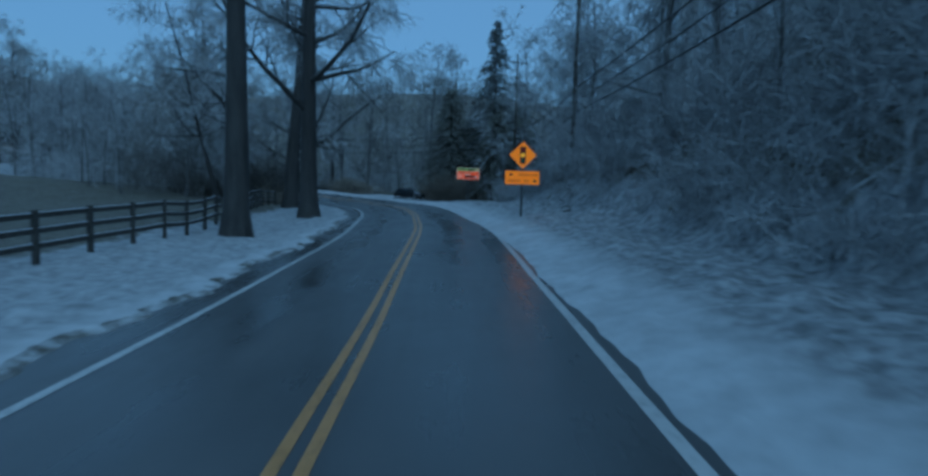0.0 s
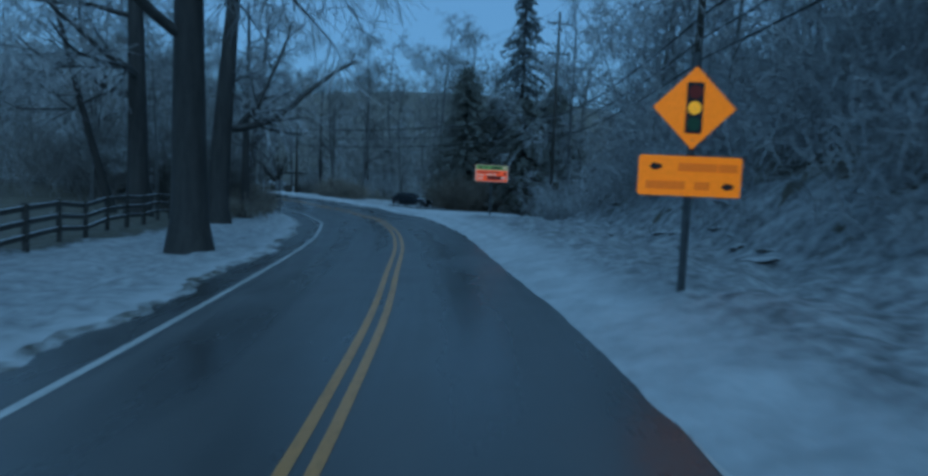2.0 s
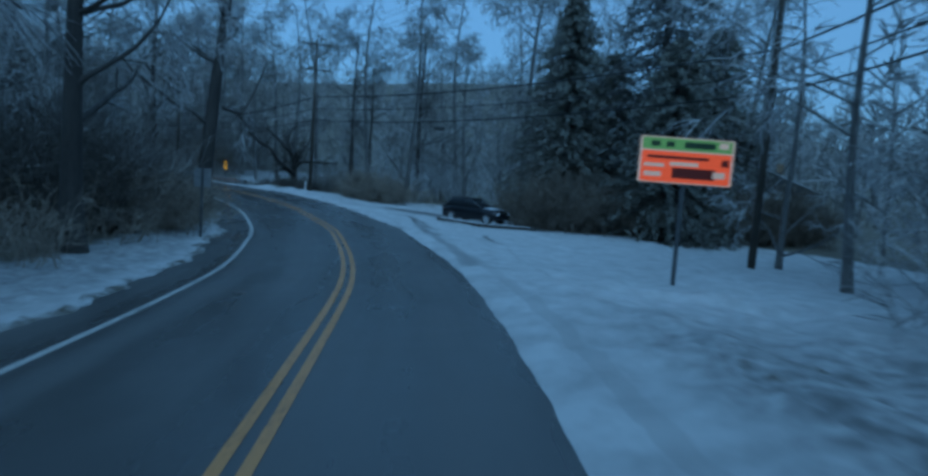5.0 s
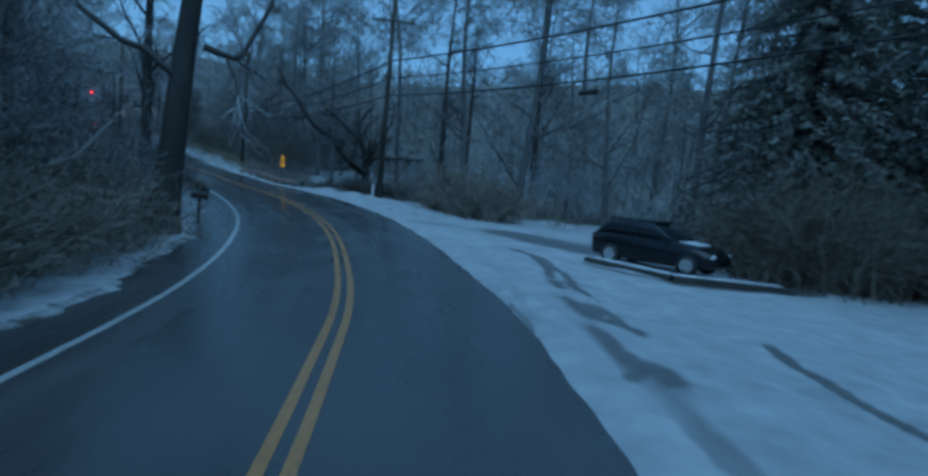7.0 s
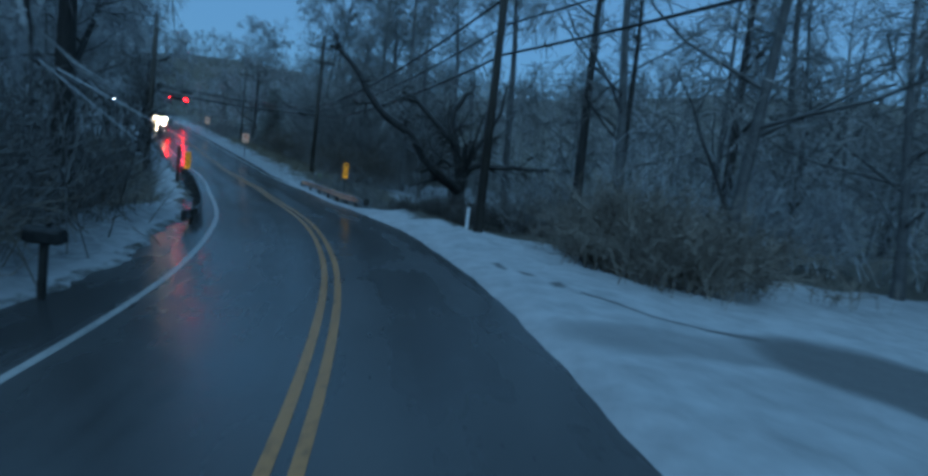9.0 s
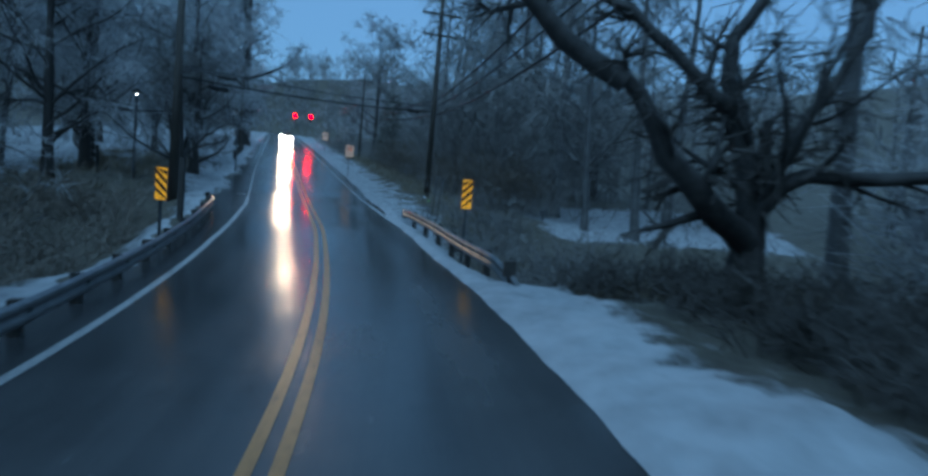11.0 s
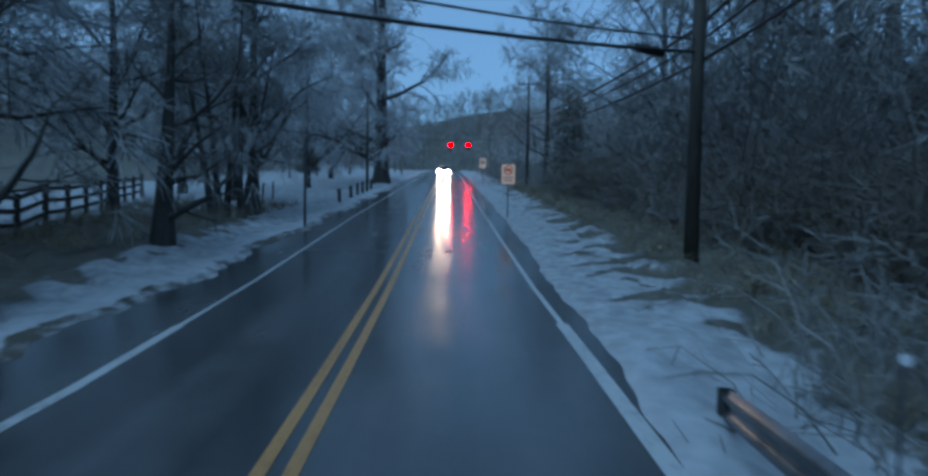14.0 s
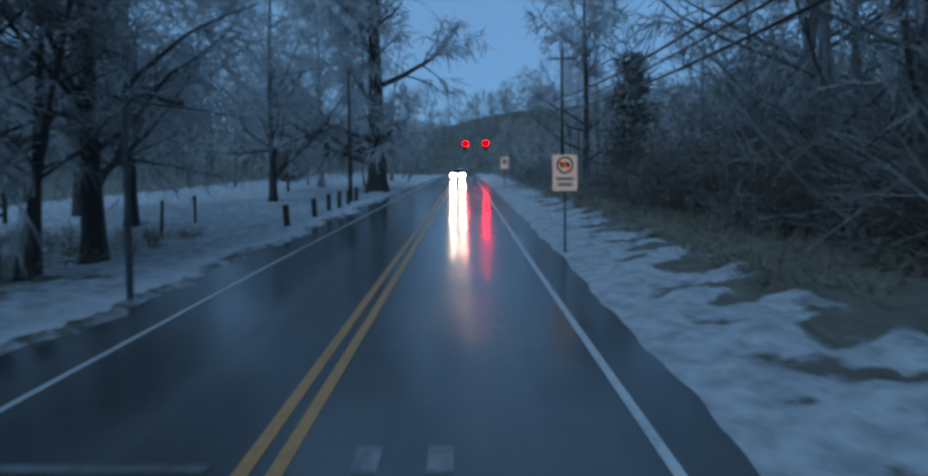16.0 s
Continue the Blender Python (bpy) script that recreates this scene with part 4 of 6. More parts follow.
thicket("brown_brush", clear(np.concatenate([scatter(rb, 90, 60, 106.2, -12, -6.0), scatter(rb, 26, 88, 101, 8, 14), scatter(rb, 14, 99, 106.2, 8.5, 12), scatter(rb, 70, 106.2, 121.5, -14, -6)]), *OPEN),
        rb, 2.3, BRUSH, "brown leafless brush along the verge", stems=17, per=8, thin=0.011)
thicket("creek_brush", clear(np.concatenate([scatter(rb, 40, 103.5, 123.5, 5.5, 10), scatter(rb, 30, 95.5, 104, 6.8, 10), scatter(rb, 110, 123.5, 168.0, 9.4, 13), scatter(rb, 60, 164.5, 205.9, 6.5, 14)]), *OPEN), rb, 2.7, SHADE_TWIG,
        "tangled brown brush beside the creek and road", stems=17, per=8, thin=0.011)

thicket("slope_brush", scatter(rb, 120, 97.5, 108, 5.4, 12), rb, 1.1, DARK_TWIG, "low dark brush on the slope below the verge", stems=16, per=7, thin=0.009, arch=-0.2)
thicket("frosted_saplings", np.concatenate([scatter(rb, 60, 92, 123.5, -28, -12), scatter(rb, 25, 90, 106.2, 11, 22), scatter(rb, 150, -10, 47, 11.5, 26), scatter(rb, 45, 47, 64, 18, 32)]), rb, 7.0, TWIG,
        "thin frosted saplings filling the wood", stems=9, per=20, thin=0.013, arch=-0.06)

for (s0, s1, l0, l1), n in (((71, 82, -9.5, -6.0), 46), ((89.5, 94.5, 7.4, 10.6), 26)):
    thicket("brown_hedge", scatter(rb, n, s0, s1, l0, l1), rb, 2.6, BRUSH, "dense rounded brown leafless bush beside the road", stems=44, per=12, thin=0.011, arch=-0.2, category="bush")

thicket("roadside_thicket", scatter(rb, 95, 125.9, 160, 9.8, 13), rb, 3.6, HEDGE_TWIG, "tall tangled grey-brown brush behind the verge", stems=36, per=14, thin=0.0085, arch=-0.15)
thicket("wood_saplings", scatter(rb, 75, 123.5, 156, 11.5, 24), rb, 7.5, SHADE_TWIG, "thin bare saplings filling the roadside wood", stems=9, per=20, thin=0.013, arch=-0.06)

thicket("bend_brush", scatter(rb, 75, 80, 103.5, -11.5, -6.6), rb, 4.2, SHADE_TWIG, "tall brown leafless brush crowding the inside of the bend", stems=16, per=14, thin=0.012, arch=-0.1)

thicket("dark_brush", np.concatenate([scatter(rb, 80, 67, 81, -12.8, -8.8), scatter(rb, 40, 70, 88, -18, -11)]), rb, 4.2, DARK_TWIG,
        "tall dense dark brush beside the bend", stems=26, per=13, thin=0.010, arch=-0.12)
thicket("dark_saplings", scatter(rb, 60, 70, 92, -24, -9.5), rb, 8.0, SHADE_TWIG, "slender dark saplings crowding the inside of the bend", stems=8, per=22, thin=0.012, arch=-0.05)
thicket("verge_saplings", scatter(rb, 40, 130, 152, 11, 18), rb, 9.5, SHADE_TWIG, "slender grey saplings crowding the roadside wood", stems=9, per=24, thin=0.009, arch=-0.05)

tufts = np.concatenate([scatter(rb, 420, 121.5, 169.7, 6.2, 10.2), scatter(rb, 240, 121.5, 145.5, -13, -6.4), scatter(rb, 140, 102.5, 121.5, 6.0, 10)])
thicket("dead_grass", tufts, rb, 0.42, DRY_GRASS, "tufts of dead brown grass along the verges", stems=13, per=1, thin=0.009, arch=-0.2, category="grass")

# two small dark trees at the end of the left guardrail
set_down(bare_tree(54, 7.0, 0.2, "small dark bare tree leaning at the verge", lean=(-0.4, 0.3), limbs=10, first=0.2, per=(4, 6, 5), spread=0.45, thick=0.009, twig=0.8, ends=SHADE_TWIG), -52.2, 100.5, 40)
set_down(bare_tree(55, 6.0, 0.24, "stout dark bare tree wrapped in brush at the verge", lean=(0.3, 0.2), limbs=12, first=0.15, per=(4, 6, 5), spread=0.45, thick=0.009, twig=0.8, ends=SHADE_TWIG), -57.4, 103.4, 100)

# lawn trees past the bridge
SPREAD = "large spreading bare tree with drooping icy twigs on a lawn"
lawn = bare_tree(51, 14, 0.24, SPREAD, limbs=24, first=0.12, per=(7, 8, 6), spread=0.52, thick=0.010, rise=0.05, twig=0.8, ends=TWIG)
set_down(lawn, -68.1, 108.0, 0)
for x, y, turn, size in ((-59.9, 99.0, 70, 1.05), (-71.8, 102.8, 140, 1.0), (-77.2, 109.0, 200, 0.9), (-88.1, 116.7, 260, 0.95), (-55.3, 96.3, 320, 0.95), (-84.1, 107.1, 20, 1.1), (-108.4, 125.9, 100, 1.1), (-64.0, 94.4, 170, 1.1)):
    tagged(copy_thing(lawn, pose(x, y, drop(x, y) - 0.15, 0, 0, turn) @ Matrix.Scale(size, 4)), group="lawn trees")
tagged(lawn, group="lawn trees")
set_down(bare_tree(53, 15, 0.3, "bare spreading tree with bold ascending limbs beside the road", limbs=15, first=0.12, per=(6, 6, 5), spread=0.5, thick=0.02, rise=0.2, ends=DULL_TWIG), -86.0, 139.6, 30)
clump = bare_tree(52, 8, 0.13, "slanting stem of a multi-stemmed bare tree on a lawn", lean=(1.3, 0.3), limbs=9, first=0.35, per=(4, 6, 5), spread=0.4, ends=DULL_TWIG)
set_down(clump, -65.7, 106.4, 0)
for k, (dx, dy) in enumerate(((0.5, 0.5), (-0.4, 0.6), (0.1, -0.5), (-0.6, -0.1))):
    copy_thing(clump, pose(-65.7 + dx, 106.4 + dy, drop(-65.7 + dx, 106.4 + dy) - 0.1, 0, 0, 75 * (k + 1)) @ Matrix.Scale(0.85 + 0.07 * k, 4))

# evergreens by the driveway
DENSE = "dense dark evergreen tree beside a snowy driveway"
set_down(conifer(41, 16.9, 5.3, DENSE, whorls=50, boughs=18, sprays=70, droop=-0.34, spray=0.33, column=1.35), -2.4, 90.0, 0)
set_down(conifer(42, 27.0, 7.4, "tall dark spruce tree with frosted boughs", whorls=44, boughs=13, sprays=34, droop=-0.38, mat=FROSTED_NEEDLE, spray=0.5, column=0.95), 4.0, 90.0, 50)
set_down(conifer(43, 13.0, 5.0, DENSE, whorls=42, boughs=17, sprays=60, droop=-0.34, spray=0.33, column=1.35), 4.2, 84.8, 90)
set_down(conifer(47, 13.5, 4.8, DENSE, whorls=38, boughs=15, sprays=44, droop=-0.34, spray=0.36, column=1.3), 0.8, 92.5, 20)
set_down(conifer(44, 15.5, 5.6, DENSE, whorls=42, boughs=17, sprays=52, droop=-0.34, spray=0.36, column=1.35), 8.2, 92.0, 130)
thicket("dark_hedge", np.c_[(hx := rb.uniform(-4.6, 15, 150)), (hy := 83.6 + 0.27 * (hx + 5) + rb.uniform(-0.9, 2.2, 150)), ground_height(hx, hy)], rb, 4.3, HEDGE_TWIG,
        "dense dark brown leafless hedge by the driveway", stems=30, per=11, thin=0.012, arch=-0.14, category="hedge")
set_down(conifer(45, 8.0, 2.0, "dark columnar evergreen shrub beside the road", whorls=30, boughs=11, sprays=16, droop=0.25, spray=0.4, column=1.6), -74.6, 132.4, 0)
set_down(conifer(46, 3.6, 1.3, "small dark rounded evergreen on a snowy lawn", whorls=18, boughs=11, sprays=16, droop=0.2, spray=0.35, column=2.2, bare=0.25), -101.6, 121.0, 0)

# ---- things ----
# emission on orange and yellow stands in for headlight light thrown back
ORANGE = plain("glowing_orange_sheeting", (0.85, 0.26, 0.015), 0.35, glow=0.15, shine=(1.0, 0.24, 0.01))
AMBER = plain("glowing_yellow_sheeting", (0.85, 0.48, 0.03), 0.35, glow=0.16, shine=(1.0, 0.45, 0.03))
SIGN_WHITE = plain("white_sheeting", (0.80, 0.72, 0.68), 0.4)
# red, green and pale also emit weakly, imitating returned headlight light
SIGN_RED = plain("glowing_red_sheeting", (0.72, 0.09, 0.035), 0.4, glow=0.15, shine=(1.0, 0.12, 0.04))
SIGN_GREEN = plain("glowing_green_sheeting", (0.12, 0.32, 0.10), 0.4, glow=0.05, shine=(0.3, 0.8, 0.25))
SIGN_PALE = plain("glowing_pale_sheeting", (0.66, 0.47, 0.37), 0.4, glow=0.06, shine=(1.0, 0.75, 0.6))
SIGN_BLACK = plain("black_sign_paint", (0.02, 0.02, 0.02), 0.5)
BACK_STEEL = worn("sign_back", (0.20, 0.21, 0.22), (0.32, 0.33, 0.34), 5.0, 0.5, metal=0.6, relief=0.1)
POST_STEEL = worn("dull_post_steel", (0.05, 0.055, 0.06), (0.12, 0.13, 0.135), 6.0, 0.6, metal=0.4, relief=0.1)
WHITE_PLASTIC = plain("white_plastic", (0.78, 0.78, 0.78), 0.5)
CAR_DARK = plain("dark_car_paint", (0.012, 0.014, 0.018), 0.2, 0.3)
CAR_GREY = plain("silver_car_paint", (0.35, 0.36, 0.38), 0.25, 0.5)
GLASS = plain("tinted_car_glass", (0.02, 0.025, 0.03), 0.05)
CHROME = plain("chrome", (0.6, 0.6, 0.6), 0.15, 1.0)
HEAD_OFF = plain("clear_lamp_glass", (0.75, 0.77, 0.8), 0.1)
HEAD_ON = plain("lit_headlamp", (1, 1, 1), 0.2, glow=60, shine=(1.0, 0.86, 0.66))
RED_ON = plain("lit_red_signal", (0.8, 0.02, 0.02), 0.2, glow=150, shine=(1.0, 0.0005, 0.0008))
LENS_OFF = plain("unlit_signal_lens", (0.03, 0.04, 0.03), 0.2)
SIGNAL_BODY = plain("dark_signal_housing", (0.05, 0.05, 0.03), 0.5)
BULB_WHITE = plain("lit_yard_lamp", (1, 1, 1), 0.3, glow=6, shine=(0.8, 0.93, 1.0))
BULB_RED = plain("lit_red_lamp", (1, 0.1, 0.1), 0.3, glow=45, shine=(1.0, 0.02, 0.05))
SNOW = worn("settled_snow", (0.5, 0.52, 0.55), (0.7, 0.72, 0.74), 2.0, 0.7, relief=0.5, depth=0.05)
HOUSE_WALL = worn("painted_clapboard", (0.25, 0.25, 0.24), (0.38, 0.38, 0.36), 3.0, 0.7, relief=0.2)
WINDOW = plain("dark_window_glass", (0.02, 0.025, 0.03), 0.08)
DULL_PALE = worn("weathered_pale_plastic", (0.08, 0.08, 0.08), (0.16, 0.16, 0.16), 4.0, 0.7)
RUST = worn("rusted_steel", (0.10, 0.055, 0.03), (0.28, 0.20, 0.14), 6.0, 0.7, metal=0.4)


def box(bm, at, size, turn=(0, 0, 0), bevel=0.0):
    made = bmesh.ops.create_cube(bm, size=1.0, matrix=pose(*at, *turn) @ Matrix.Diagonal((*size, 1)))
    if bevel:
        edges = list({e for v in made["verts"] for e in v.link_edges})
        bmesh.ops.bevel(bm, geom=edges, offset=bevel, segments=2, affect="EDGES", profile=0.6)


def rod(bm, a, b, r0, r1=None, sides=10):
    a, b = Vector(a), Vector(b)
    m = Matrix.Translation((a + b) / 2) @ (b - a).to_track_quat("Z", "Y").to_matrix().to_4x4()
    bmesh.ops.create_cone(bm, cap_ends=True, segments=sides, radius1=r0, radius2=r0 if r1 is None else r1, depth=(b - a).length, matrix=m)


def disc(bm, at, radius, thick, sides=24, turn=(90, 0, 0)):
    bmesh.ops.create_cone(bm, cap_ends=True, segments=sides, radius1=radius, radius2=radius, depth=thick, matrix=pose(*at, *turn))


def plate(bm, outline, y0, y1):
    """A flat panel from an outline in x and z, between y0 and y1."""
    front, back = [bm.verts.new((x, y0, z)) for x, z in outline], [bm.verts.new((x, y1, z)) for x, z in outline]
    bm.faces.new(front), bm.faces.new(back[::-1])
    for i in range(len(outline)):
        j = (i + 1) % len(outline)
        bm.faces.new((front[i], back[i], back[j], front[j]))
    bmesh.ops.recalc_face_normals(bm, faces=bm.faces)


def part(name, make, mat, parent, label="", soft=False):
    bm = bmesh.new()
    make(bm)
    me = bpy.data.meshes.new(name)
    bm.to_mesh(me)
    bm.free()
    me.materials.append(mat)
    if soft:
        me.polygons.foreach_set("use_smooth", np.full(len(me.polygons), True))
    ob = new(name, me)
    ob.parent = parent
    if label:
        ob["label"] = label
    return ob


def thing(name, label, category, group=""):
    return tagged(new(name), label, category, group)


def stand(ob, x, y, turn=0.0, up=0.0, tilt=(0, 0), size=1.0):
    ob.matrix_basis = pose(x, y, drop(x, y) + up, tilt[0], tilt[1], turn) @ Matrix.Scale(size, 4)
    return ob


def bars(parent, rows, mat, y):
    for x, z, w, h in rows:
        part("lettering_bar", lambda bm: box(bm, (x, y, z), (w, 0.004, h)), mat, parent)


def rounded(w, h, r=0.04, z=0.0):
    pts = []
    for cx, cz, a0 in ((w / 2 - r, h / 2 - r, 0), (-w / 2 + r, h / 2 - r, 90), (-w / 2 + r, -h / 2 + r, 180), (w / 2 - r, -h / 2 + r, 270)):
        pts += [(cx + r * math.cos(radians(a0 + k * 30)), z + cz + r * math.sin(radians(a0 + k * 30))) for k in range(4)]
    return pts


def signal_ahead_sign():
    root = thing("warning_sign", "orange diamond signal-ahead sign with plaque on a steel post", "road sign")
    part("post", lambda bm: (box(bm, (0, 0.04, 1.9), (0.075, 0.04, 4.2)), box(bm, (-0.045, 0.02, 1.9), (0.02, 0.06, 4.2)), box(bm, (0.045, 0.02, 1.9), (0.02, 0.06, 4.2))), POST_STEEL, root)
    c, s = 3.13, 0.645
    panel = part("diamond_panel", lambda bm: plate(bm, [(0, c - s), (s, c), (0, c + s), (-s, c)], -0.012, 0.0), ORANGE, root, "orange diamond panel with painted-in headlight glow")
    part("back_plate", lambda bm: plate(bm, [(0, c - s), (s, c), (0, c + s), (-s, c)], 0.002, 0.008), BACK_STEEL, panel)
    part("signal_symbol", lambda bm: plate(bm, rounded(0.27, 0.80, 0.03, c), -0.018, -0.0125), SIGN_BLACK, panel)
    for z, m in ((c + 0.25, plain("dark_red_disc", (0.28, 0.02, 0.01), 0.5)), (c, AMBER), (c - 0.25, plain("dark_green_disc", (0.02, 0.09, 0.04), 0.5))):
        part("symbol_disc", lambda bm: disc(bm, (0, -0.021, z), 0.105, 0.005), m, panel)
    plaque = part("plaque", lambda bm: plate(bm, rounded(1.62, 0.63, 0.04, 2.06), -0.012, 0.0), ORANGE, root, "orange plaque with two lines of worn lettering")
    part("back_plate", lambda bm: plate(bm, rounded(1.62, 0.63, 0.04, 2.06), 0.002, 0.008), BACK_STEEL, plaque)
    # faint lettering given a glow to match the plaque's painted-in headlight
    worn_ink = plain("faded_glowing_ink", (0.5, 0.15, 0.01), 0.5, glow=0.11, shine=(1.0, 0.22, 0.01))
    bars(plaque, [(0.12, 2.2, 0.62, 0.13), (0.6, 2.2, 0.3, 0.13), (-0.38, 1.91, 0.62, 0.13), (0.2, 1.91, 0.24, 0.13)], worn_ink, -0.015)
    for x, z in ((-0.55, 2.2), (0.6, 1.91)):
        part("arrow_mark", lambda bm: plate(bm, [(x - 0.1, z), (x - 0.03, z + 0.06), (x + 0.1, z + 0.03), (x + 0.1, z - 0.03), (x - 0.03, z - 0.06)], -0.018, -0.0125), SIGN_BLACK, plaque)
    for z in (2.0, 2.9, 3.4):
        part("bolt", lambda bm: disc(bm, (0, -0.02, z - 0.28), 0.014, 0.012, 8), STEEL, root)
    return root


stand(signal_ahead_sign(), 2.68, 28.42, 0, -0.16)


def roadside_board():
    root = thing("roadside_board", "green and red information board on a dark post above snow", "sign")
    part("post", lambda bm: box(bm, (0, 0.06, 1.75), (0.09, 0.09, 3.9), bevel=0.008), POST_STEEL, root)
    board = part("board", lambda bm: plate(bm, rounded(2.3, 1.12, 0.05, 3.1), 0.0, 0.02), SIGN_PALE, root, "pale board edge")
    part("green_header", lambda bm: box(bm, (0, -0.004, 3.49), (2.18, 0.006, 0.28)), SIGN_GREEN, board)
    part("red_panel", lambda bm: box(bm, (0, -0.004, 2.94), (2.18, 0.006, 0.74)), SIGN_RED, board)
    ink = plain("dark_red_ink", (0.22, 0.02, 0.012), 0.5)
    dark_green = plain("dark_green_ink", (0.03, 0.07, 0.03), 0.5)
    bars(board, [(-0.78, 3.49, 0.22, 0.13), (-0.42, 3.49, 0.2, 0.13), (0.3, 3.49, 0.75, 0.15)], dark_green, -0.009)
    bars(board, [(-0.2, 3.17, 1.5, 0.07), (0.95, 3.1, 0.18, 0.16), (0.2, 2.8, 1.05, 0.26)], ink, -0.009)
    bars(board, [(-0.78, 2.97, 0.5, 0.09), (-0.05, 3.02, 0.7, 0.10), (-0.8, 2.75, 0.42, 0.12), (0.88, 3.52, 0.22, 0.15), (0.82, 2.8, 0.3, 0.16)], SIGN_PALE, -0.013)
    return root


stand(roadside_board(), 0.2, 60.4, 8)


def object_marker(flip, label):
    root = thing("object_marker", label, "road marker", "bridge markers")
    part("post", lambda bm: (box(bm, (0, 0.03, 0.3), (0.06, 0.03, 3.4)), box(bm, (0.035, 0.015, 0.3), (0.012, 0.05, 3.4)), box(bm, (-0.035, 0.015, 0.3), (0.012, 0.05, 3.4))), POST_STEEL, root)
    panel = part("panel", lambda bm: plate(bm, rounded(0.32, 0.94, 0.04, 1.55), -0.008, 0.0), AMBER, root, "yellow reflective panel with painted-in headlight glow")
    for k in range(4):
        z, f = 1.18 + 0.26 * k, flip

        def stripe(bm):
            raw = [(-0.16, z - 0.16 * f), (0.16, z + 0.16 * f), (0.16, z + 0.16 * f + 0.125), (-0.16, z - 0.16 * f + 0.125)]
            pts = [(x * 0.98, min(max(h, 1.10), 2.0)) for x, h in raw]
            plate(bm, pts, -0.013, -0.0085)
        part("black_stripe", stripe, SIGN_BLACK, panel)
    return root


for (x, y, z), flip in (((-36.43, 101.77, 2.94), 1), ((-41.14, 95.29, 2.53), -1)):
    mark = object_marker(flip, "yellow and black striped bridge marker on a post behind the guardrail")
    mark.matrix_basis = pose(x, y, z - 1.55 * 0.88, 0, 0, 46) @ Matrix.Scale(0.88, 4)


def no_trucks_sign():
    root = thing("regulatory_sign", "white regulatory sign with a ring symbol on a dark post", "road sign")
    part("post", lambda bm: box(bm, (0, 0.03, 1.2), (0.055, 0.045, 2.9)), POST_STEEL, root)
    panel = part("panel", lambda bm: plate(bm, rounded(0.70, 1.02, 0.06, 2.25), -0.008, 0.0), SIGN_PALE, root, "pale reflective panel with painted-in headlight glow")

    def ring(bm):
        bmesh.ops.create_circle(bm, cap_ends=False, segments=32, radius=0.24, matrix=pose(0, -0.012, 2.47, 90))
        inner = bmesh.ops.create_circle(bm, cap_ends=False, segments=32, radius=0.19, matrix=pose(0, -0.012, 2.47, 90))
        bmesh.ops.bridge_loops(bm, edges=bm.edges)
    part("ring", ring, SIGN_BLACK, panel)
    part("vehicle_symbol", lambda bm: plate(bm, [(-0.14, 2.41), (0.14, 2.41), (0.14, 2.50), (0.06, 2.55), (-0.14, 2.56)], -0.013, -0.009), SIGN_BLACK, panel)
    part("slash", lambda bm: box(bm, (0, -0.017, 2.47), (0.42, 0.004, 0.045), (0, 45, 0)), SIGN_RED, panel)
    bars(panel, [(0, 2.08, 0.5, 0.09), (0, 1.92, 0.42, 0.09)], plain("faded_sign_ink", (0.42, 0.30, 0.24), 0.5), -0.011)
    return root


stand(no_trucks_sign(), -63.0, 118.0, 60, size=0.87)
far_sign = thing("regulatory_sign", "small white road sign beside the junction approach", "road sign")
part("post", lambda bm: box(bm, (0, 0.03, 1.2), (0.06, 0.045, 2.8)), POST_STEEL, far_sign)
part("panel", lambda bm: plate(bm, rounded(0.76, 1.15, 0.06, 2.5), -0.008, 0.0), SIGN_PALE, far_sign)
part("symbol", lambda bm: disc(bm, (0, -0.012, 2.6), 0.24, 0.006), plain("grey_symbol", (0.3, 0.28, 0.27), 0.5), far_sign)
stand(far_sign, -93.0, 136.9, 60, size=0.87)


def plain_post(name, label, category, high, wide, mat, cap=None, group=""):
    root = thing(name, label, category, group)
    part("shaft", lambda bm: box(bm, (0, 0, high / 2 - 0.15), (wide, wide * 0.8, high + 0.3), bevel=wide * 0.12), mat, root)
    if cap:
        part("reflector", lambda bm: box(bm, (0, -wide * 0.5, high - 0.12), (wide * 0.8, 0.01, 0.16), bevel=0.003), cap, root)
    return root


sign_back = thing("road_sign", "road sign seen from its grey back on a slim post", "road sign")
part("post", lambda bm: box(bm, (0, 0, 1.25), (0.09, 0.05, 3.1), bevel=0.006), POST_STEEL, sign_back)
panel = part("panel", lambda bm: plate(bm, rounded(0.66, 0.76, 0.04, 2.42), 0.03, 0.04), BACK_STEEL, sign_back, "bare metal back of the panel")
part("face", lambda bm: plate(bm, rounded(0.65, 0.75, 0.04, 2.42), 0.042, 0.047), SIGN_WHITE, panel)
for z in (2.2, 2.64):
    part("bracket", lambda bm: box(bm, (0, 0.027, z), (0.5, 0.005, 0.04)), BACK_STEEL, panel)
stand(sign_back, -17.0, 67.3, 15)
stand(plain_post("white_marker_post", "short white marker post beside a utility pole", "road post", 0.66, 0.11, WHITE_PLASTIC), -24.15, 93.6, 35)
stand(plain_post("wooden_post", "dark square wooden post behind the guardrail", "post", 2.0, 0.17, FENCE_WOOD), -44.6, 97.3, 40)
bollard = plain_post("bollard", "short dark wooden bollard at the snowy lawn edge", "bollard", 0.78, 0.19, FENCE_WOOD, group="bollards along the lawn")
p = beside([147.8, 151.6, 154.2, 156.4, 158.6, 160.9], [-4.75] * 6)
bollard.matrix_basis = pose(*p[0], 2, -3, 60)
for k, q in enumerate(p[1:]):
    copy_thing(bollard, pose(*q, 3 - k * 2, k - 2, 60 + 4 * k))
